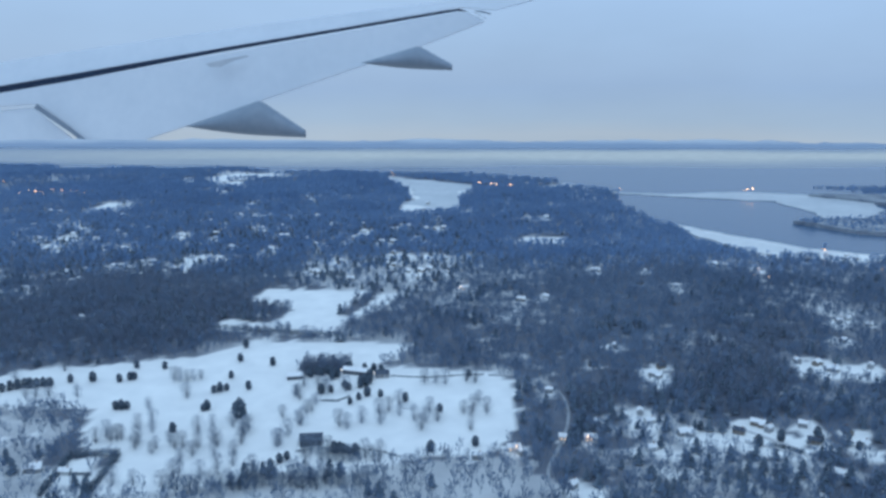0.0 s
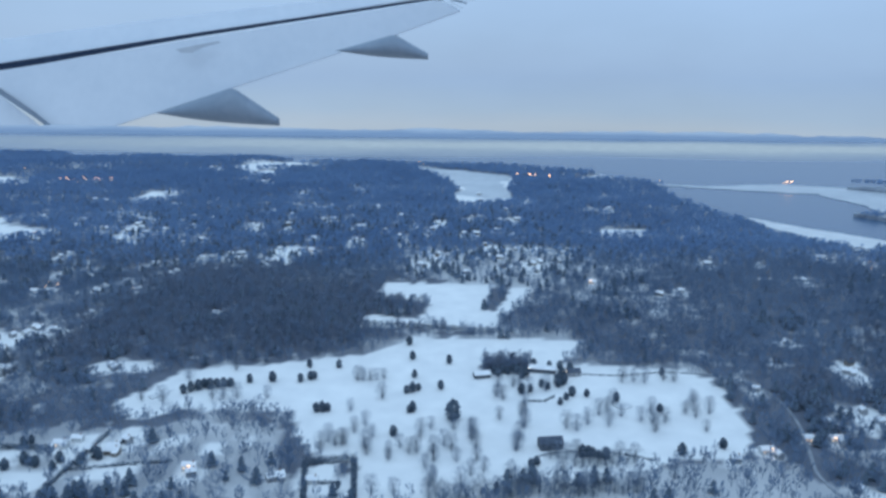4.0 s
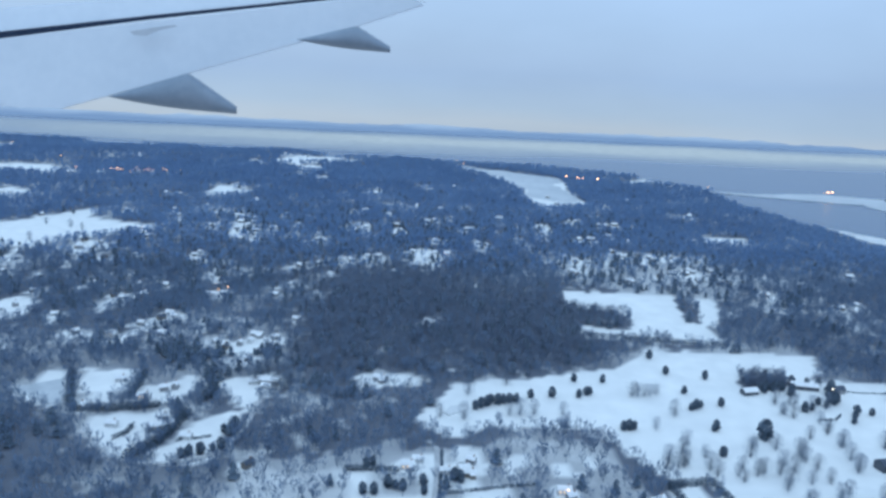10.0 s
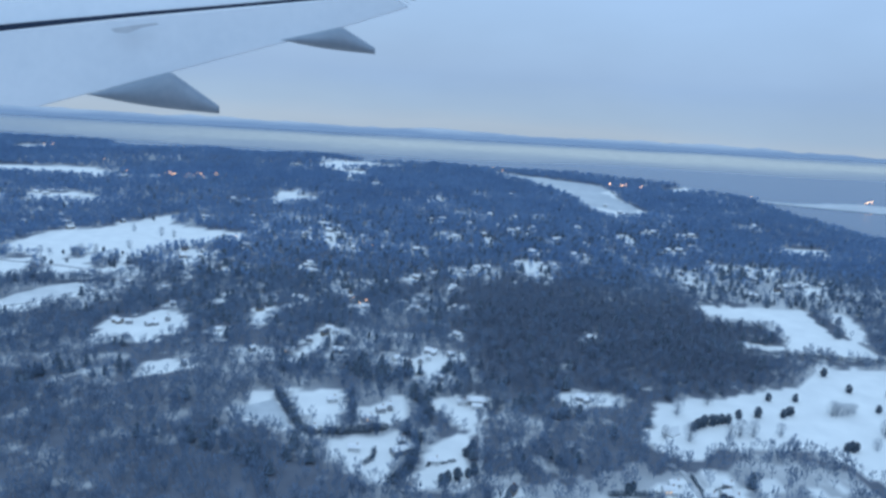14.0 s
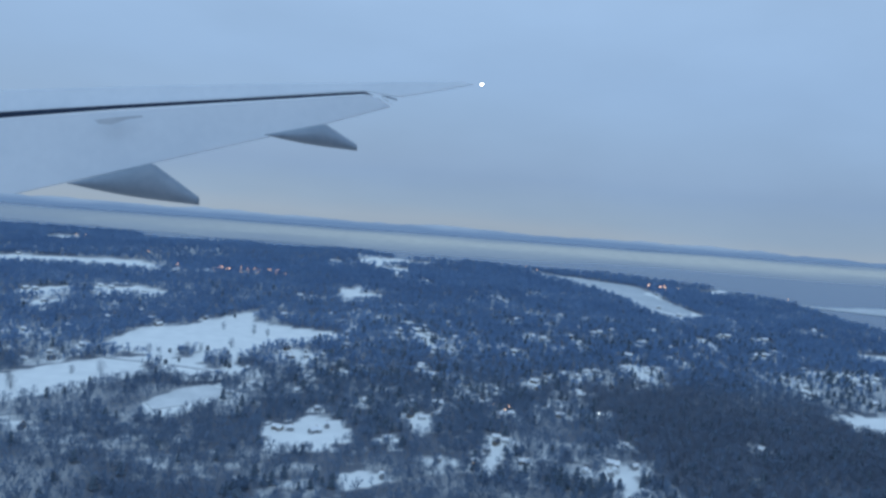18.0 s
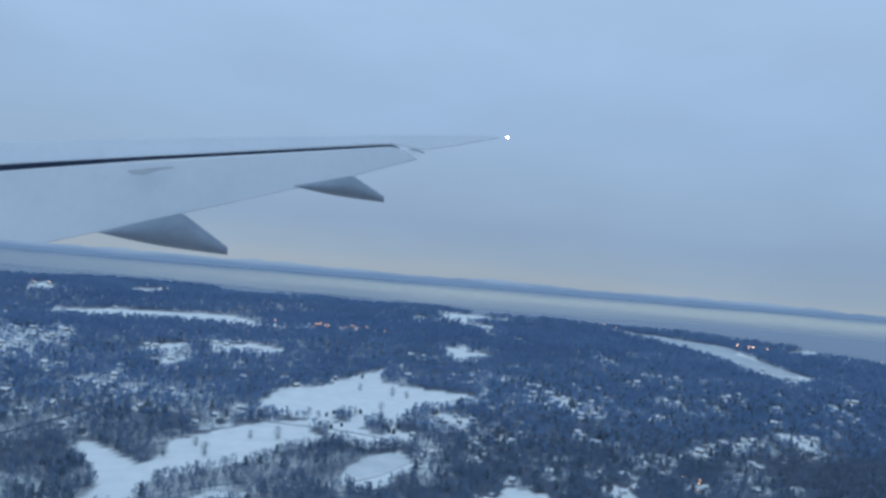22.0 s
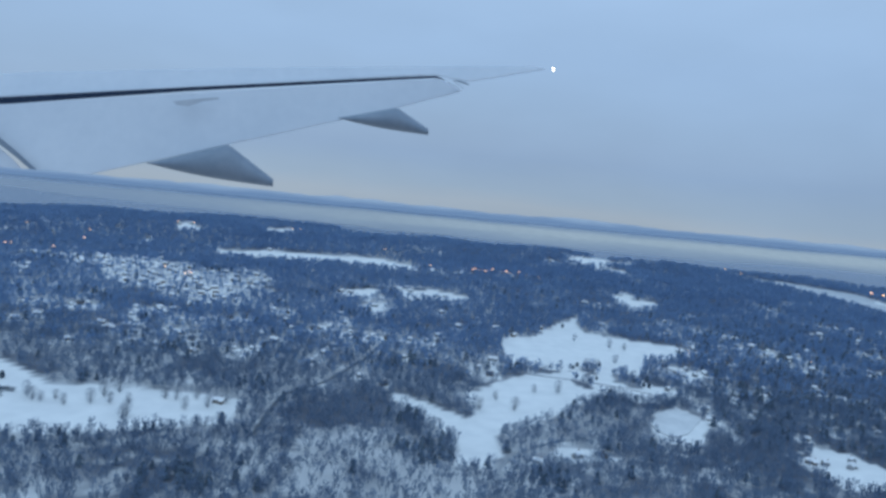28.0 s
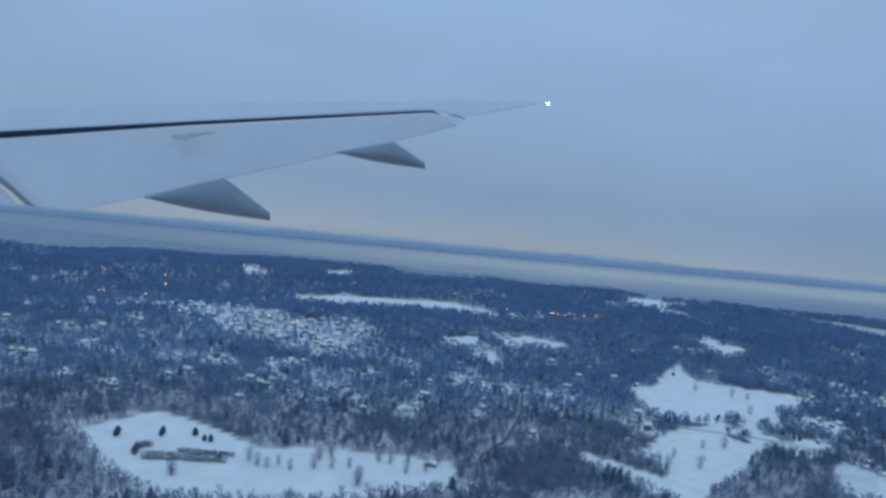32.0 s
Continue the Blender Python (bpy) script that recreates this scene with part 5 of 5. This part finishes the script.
hedge([(-22.3, 91.0), (-24.0, 102.8), (-17.0, 104.0), (-15.8, 91.5)], 1.1, "dark clipped hedge round a square garden", 0.4)
hedge([(10.6, 124.6), (13.6, 124.3), (15.6, 126.2)], 0.3, "low clipped hedge along the club garden", 0.15)
hedge([(-21.6, 97.4), (-18.4, 97.6), (-18.6, 95.6)], 0.5, "low clipped hedge inside a square garden", 0.2)
hedge([(-334.8, 175.2), (-328.0, 176.4)], 1.5, "dark hedge row on the snowy field", 0.6)
hedge([(-327.7, 176.2), (-319.9, 176.9)], 1.5, "dark hedge row on the snowy field", 0.6)
hedge([(-329.7, 180.9), (-318.8, 180.3)], 0.9, "low dark hedge line across the snowy field", 0.35)
hedge([(-336.9, 176.7), (-337.4, 180.9), (-335.3, 182.6)], 1.2, "curved dark hedge on the snowy field", 0.5)
hedge([(-21.5, 163.0), (9.0, 157.5)], 1.0, "ragged hedgerow between two snowy fields")

hedge([(-119.5, 136.5), (-117.0, 130.0), (-114.6, 123.0), (-113.0, 121.7), (-107.0, 122.6), (-101.1, 124.6)], 1.1, "dark hedge of shrubs between two snowy lawns", 0.6)
hedge([(-107.0, 137.0), (-106.6, 132.0), (-106.5, 126.5)], 1.1, "dark hedge of shrubs between two snowy lawns", 0.5)
hedge([(-96.1, 122.7), (-97.4, 116.5), (-98.6, 112.2), (-101.2, 108.6)], 1.2, "dark hedge of shrubs between two snowy lawns", 0.7)
hedge([(-96.0, 137.0), (-93.6, 131.0), (-94.8, 127.6)], 1.3, "dark hedge of shrubs between two snowy lawns", 0.8)
hedge([(-95.7, 113.7), (-94.6, 115.0), (-92.9, 115.0), (-90.9, 116.0)], 0.4, "low clipped hedge along a garden walk", 0.15)
hedge([(-104.8, 113.6), (-103.4, 115.4), (-103.2, 117.8)], 0.7, "dark hedge round the corner of a lawn", 0.3)
hedge([(-57.4, 99.8), (-54.2, 100.3), (-49.5, 101.4), (-43.1, 102.4)], 0.5, "thin dark hedge line beside a lane", 0.15)
hedge([(-70.3, 106.8), (-65.5, 106.6), (-62.6, 106.3)], 0.8, "dark hedge of shrubs between two snowy lawns", 0.35)
hedge([(22.1, 135.9), (25.0, 135.3), (29.3, 135.0), (33.2, 135.7), (37.4, 136.8), (40.0, 136.7)], 0.22, "thin dark fence hedge along the woods", 0.1)
hedge([(10.3, 105.2), (13.7, 106.2), (18.1, 106.4), (21.9, 105.5), (24.3, 104.6), (26.8, 103.2)], 0.22, "thin dark hedge line across the snow", 0.1)
hedge([(-54.0, 107.9), (-51.8, 108.1)], 0.5, "low clipped hedge along a garden walk", 0.15)
hedge([(-56.0, 111.9), (-56.3, 107.5), (-56.9, 101.7), (-57.3, 97.9), (-57.6, 93.0)], 0.6, "thin dark hedge line beside a lane", 0.2)
hedge([(84.0, 107.6), (87.6, 104.4)], 0.7, "dark hedge of shrubs between two snowy lawns", 0.3)

ROAD = grainy("packed_snow_road", (0.36, 0.37, 0.39), (0.55, 0.56, 0.58), 0.6, 0.8, fine=3.0)


WORN = grainy("worn_snow_lane", (0.2, 0.225, 0.26), (0.34, 0.36, 0.39), 0.6, 0.8, fine=3.0)
ASPHALT = grainy("salted_asphalt", (0.07, 0.085, 0.11), (0.13, 0.15, 0.18), 0.6, 0.8, fine=3.0)


def road(points, wide, label, mat=ROAD):
    """A ribbon that follows the ground, with a crown and thick edges."""
    p = [Vector((x, y, 0)) for x, y in points]
    fine = []
    for a, b in zip(p, p[1:]):
        n = max(2, int((b - a).length / 1.2))
        fine += [a.lerp(b, k / n) for k in range(n)]
    fine.append(p[-1])
    for k in range(3):
        fine = [fine[0]] + [(fine[i - 1] + fine[i] * 2 + fine[i + 1]) / 4 for i in range(1, len(fine) - 1)] + [fine[-1]]
    bm = bmesh.new()
    last = None
    for i, c in enumerate(fine):
        d = (fine[min(i + 1, len(fine) - 1)] - fine[max(i - 1, 0)]).normalized()
        s = Vector((-d.y, d.x, 0)) * wide / 2
        row = []
        for f, up in ((-1, -0.2), (-1, 0.1), (0, 0.14), (1, 0.1), (1, -0.2)):
            q = c + s * f
            row.append(bm.verts.new((q.x, q.y, float(ground_z(q.x, q.y)) + up)))
        if last:
            for k in range(4):
                bm.faces.new((last[k], last[k + 1], row[k + 1], row[k]))
        last = row
    me = bpy.data.meshes.new("road")
    bm.to_mesh(me)
    bm.free()
    me.materials.append(mat)
    return tagged(new("road", me), label, "road", kind="structure")


road(LANE_EAST, 0.5, "winding grey lane of worn snow through woods", WORN)
road([(-84.0, 138.0), (-85.5, 129.2), (-86.0, 124.1), (-86.4, 120.0), (-87.0, 116.1), (-88.6, 112.4), (-91.2, 108.5), (-94.3, 107.6), (-100.5, 107.4)], 0.8, "curved drive of packed snow past an estate")
road(LANE_WEST, 0.9, "dark road winding through bare woods", ASPHALT)
road([(-56.7, 113.5), (-56.9, 107.5), (-57.5, 101.7), (-58.0, 97.9), (-58.3, 90.0)], 0.8, "straight lane of packed snow beside yards")
road([(80.7, 109.2), (84.1, 106.8), (87.1, 103.6), (85.7, 97.4), (84.5, 90.0)], 0.7, "lane between snowy yards")
road([(93.0, 92.0), (88.5, 99.0), (87.5, 106.0), (82.0, 113.5)], 0.7, "lane between snowy yards")
road(LANE_POND, 0.8, "winding lane of worn snow through woods", WORN)
road([(-218.7, 237.9), (-211.5, 234.4), (-206.9, 228.8), (-199.5, 227.2), (-190.0, 226.0), (-179.2, 222.6), (-170.3, 215.6), (-163.4, 206.7)], 1.3, "snowy lane crossing the meadow")


def street_lamp(mat, high, size):
    base = thing("street_lamp", "lit street lamp on a steel post" if mat is not WHITE_LAMP else "bright white lamp on a steel post", "lamp", "lamps lit at dusk")
    part("post", prism(bmesh.new(), [(0.03 * math.cos(a), 0.03 * math.sin(a), -0.3) for a in (0, 1.26, 2.51, 3.77, 5.03)],
                       [(0.02 * math.cos(a), 0.02 * math.sin(a), high) for a in (0, 1.26, 2.51, 3.77, 5.03)]), METAL, base)
    bm = bmesh.new()
    bmesh.ops.create_icosphere(bm, subdivisions=2, radius=size, matrix=Matrix.Translation((0, 0, high)) @ Matrix.Diagonal((1, 1, 0.7, 1)))
    part("lantern", bm, mat, base, "glowing lantern")
    return base


SHORE_LAMP = glow("bright_shore_lamp", (1.0, 0.52, 0.2), 5.5)
shore_lamp = street_lamp(SHORE_LAMP, 3.0, 0.4)
near_lamp, white_lamp, far_lamp = street_lamp(LAMP, 1.3, 0.15), street_lamp(WHITE_LAMP, 1.2, 0.09), street_lamp(LAMP, 2.7, 0.27)
LIT = [(near_lamp, [(-39.6, 99.0), (44.6, 104.6), (56.0, 108.6), (-102.0, 262.0), (-107.5, 196.7), (-105.8, 191.5), (-104.2, 194.6), (-105.3, 266.0), (-146.9, 265.9), (122.9, 220.7), (118.6, 212.0), (121.4, 208.7), (160.5, 223.4), (34.7, 192.9), (156.0, 250.0), (-250.0, 253.5)]),
       (white_lamp, [(12.4, 136.4), (18.9, 134.6), (113.0, 226.0), (-83.0, 191.0)]),
       (shore_lamp, [(42.5, 457.0), (49.5, 456.0), (52.5, 456.5), (61.0, 455.0), (198.2, 437.3), (194.5, 435.5)]),
       (far_lamp, [(-18.0, 522.0), (192.0, 434.0), (-458.2, 439.3), (-409.4, 366.7), (-408.1, 369.4), (-390.9, 370.7), (-392.9, 411.0), (-332.8, 332.6), (-322.4, 321.9), (-321.2, 325.0), (-246.9, 449.1), (-179.1, 406.3),
                   (-197.4, 397.7), (-203.2, 401.1), (-201.6, 404.6), (-192.8, 405.9), (-186.0, 403.2), (-224.0, 410.5), (-393.3, 410.9), (-400.0, 436.0), (-368.3, 484.6), (-360.0, 488.1), (-306.4, 520.8), (-301.5, 521.5), (-430.6, 432.7), (123.7, 440.4), (-14.5, 507.2), (155.0, 249.6)])]
# the small lamps of the far village
LIT.append((street_lamp(LAMP, 2.1, 0.16), [(hr.uniform(-207, -168), hr.uniform(394, 410)) for k in range(22)]))
for proto, places in LIT:
    for n, (x, y) in enumerate(places):
        z = float(ground_z(x, y)) if on_land(np.array([x]), np.array([y]))[0] else WATER + 0.9
        m = pose(x, y, z)
        if n:
            copy_thing(proto, m)
        else:
            proto.matrix_basis = m


# ---- the aircraft's wing, hugely enlarged, far off, fitted to the camera's middle view ----
WING_VIEW = look((-135.0, 17.0, 52.6), (-127.57, 115.8, 39.03), 4.0)


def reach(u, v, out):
    """A point of the wing, traced from that view: thousandths to the right of and above the way ahead, and the metres
    outward.
    """
    return WING_VIEW @ Vector((u / 1000 * out, v / 1000 * out, -out))


def slab(corners, out, thick, lean=0.0):
    """A plate with rounded rims through corners given as right and up; lean sets its upper edge back."""
    bm = bmesh.new()
    low = min(v for u, v in corners)
    front = [reach(u, v, out + lean * (v - low)) for u, v in corners]
    back = [reach(u, v, out + lean * (v - low) + thick) for u, v in corners]
    prism(bm, front, back)
    bmesh.ops.bevel(bm, geom=[e for e in bm.edges], offset=thick * 0.12, segments=2, affect="EDGES", clamp_overlap=True)
    return bm


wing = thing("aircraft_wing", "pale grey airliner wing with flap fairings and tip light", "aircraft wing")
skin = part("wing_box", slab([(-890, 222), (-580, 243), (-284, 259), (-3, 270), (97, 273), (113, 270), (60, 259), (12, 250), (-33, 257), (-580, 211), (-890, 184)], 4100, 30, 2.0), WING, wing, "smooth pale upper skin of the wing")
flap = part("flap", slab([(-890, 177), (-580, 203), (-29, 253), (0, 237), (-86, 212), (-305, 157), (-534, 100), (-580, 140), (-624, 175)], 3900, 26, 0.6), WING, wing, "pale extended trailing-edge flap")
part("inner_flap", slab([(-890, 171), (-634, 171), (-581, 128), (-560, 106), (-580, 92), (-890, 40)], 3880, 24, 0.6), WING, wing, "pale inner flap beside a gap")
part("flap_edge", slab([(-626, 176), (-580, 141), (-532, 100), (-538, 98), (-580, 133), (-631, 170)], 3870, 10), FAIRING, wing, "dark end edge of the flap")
# the gap is drawn as a dark slab before the skin
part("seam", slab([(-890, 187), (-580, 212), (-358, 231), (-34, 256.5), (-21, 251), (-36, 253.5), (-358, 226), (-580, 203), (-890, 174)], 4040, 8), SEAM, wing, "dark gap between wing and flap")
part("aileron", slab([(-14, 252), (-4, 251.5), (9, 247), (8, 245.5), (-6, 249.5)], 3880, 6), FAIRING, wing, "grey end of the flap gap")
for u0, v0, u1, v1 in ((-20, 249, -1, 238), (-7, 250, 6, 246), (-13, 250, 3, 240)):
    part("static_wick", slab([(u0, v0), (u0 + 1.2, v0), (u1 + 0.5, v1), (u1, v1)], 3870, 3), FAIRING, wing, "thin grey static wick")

SCUFF = grainy("worn_wing_paint", (0.42, 0.46, 0.51), (0.5, 0.54, 0.59), 0.012, 0.5, fine=0.05)
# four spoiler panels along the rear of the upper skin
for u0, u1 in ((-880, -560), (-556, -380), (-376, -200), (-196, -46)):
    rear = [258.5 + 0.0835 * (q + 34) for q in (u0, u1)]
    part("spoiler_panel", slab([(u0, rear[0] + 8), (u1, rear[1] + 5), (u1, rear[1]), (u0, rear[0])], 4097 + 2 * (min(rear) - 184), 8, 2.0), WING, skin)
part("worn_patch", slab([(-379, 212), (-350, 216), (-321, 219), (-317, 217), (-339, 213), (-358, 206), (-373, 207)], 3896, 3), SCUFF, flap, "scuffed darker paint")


def fairing(nose, crest, tail, heel, belly):
    """A canoe-shaped flap track fairing hanging under the flap: nose, crest and blunt tail, with a bowed belly."""
    bm = bmesh.new()
    rings = []
    for k in range(25):
        f = k / 24
        u = nose[0] + (tail[0] - nose[0]) * f
        top = np.interp(u, [nose[0], crest[0], tail[0]], [nose[1], crest[1], tail[1]])
        low = nose[1] + (heel - nose[1]) * f - belly * math.sin(math.pi * f) * (1 - 0.35 * f)
        mid, half = (top + low) / 2, max(0.3, (top - low) / 2)
        deep = 70 * math.sin(math.pi * min(1, 0.06 + 0.8 * f))
        rings.append([bm.verts.new(reach(u, mid + half * math.cos(a), 3780 - deep * math.sin(a))) for a in [6.283 * j / 18 for j in range(18)]])
    for ra, rb in zip(rings, rings[1:]):
        for j in range(18):
            bm.faces.new((ra[j], ra[(j + 1) % 18], rb[(j + 1) % 18], rb[j]))
    bm.faces.new(rings[0])
    bm.faces.new(rings[-1][::-1])
    bmesh.ops.recalc_face_normals(bm, faces=bm.faces[:])
    for f in bm.faces:
        f.smooth = len(f.verts) == 4
    return bm


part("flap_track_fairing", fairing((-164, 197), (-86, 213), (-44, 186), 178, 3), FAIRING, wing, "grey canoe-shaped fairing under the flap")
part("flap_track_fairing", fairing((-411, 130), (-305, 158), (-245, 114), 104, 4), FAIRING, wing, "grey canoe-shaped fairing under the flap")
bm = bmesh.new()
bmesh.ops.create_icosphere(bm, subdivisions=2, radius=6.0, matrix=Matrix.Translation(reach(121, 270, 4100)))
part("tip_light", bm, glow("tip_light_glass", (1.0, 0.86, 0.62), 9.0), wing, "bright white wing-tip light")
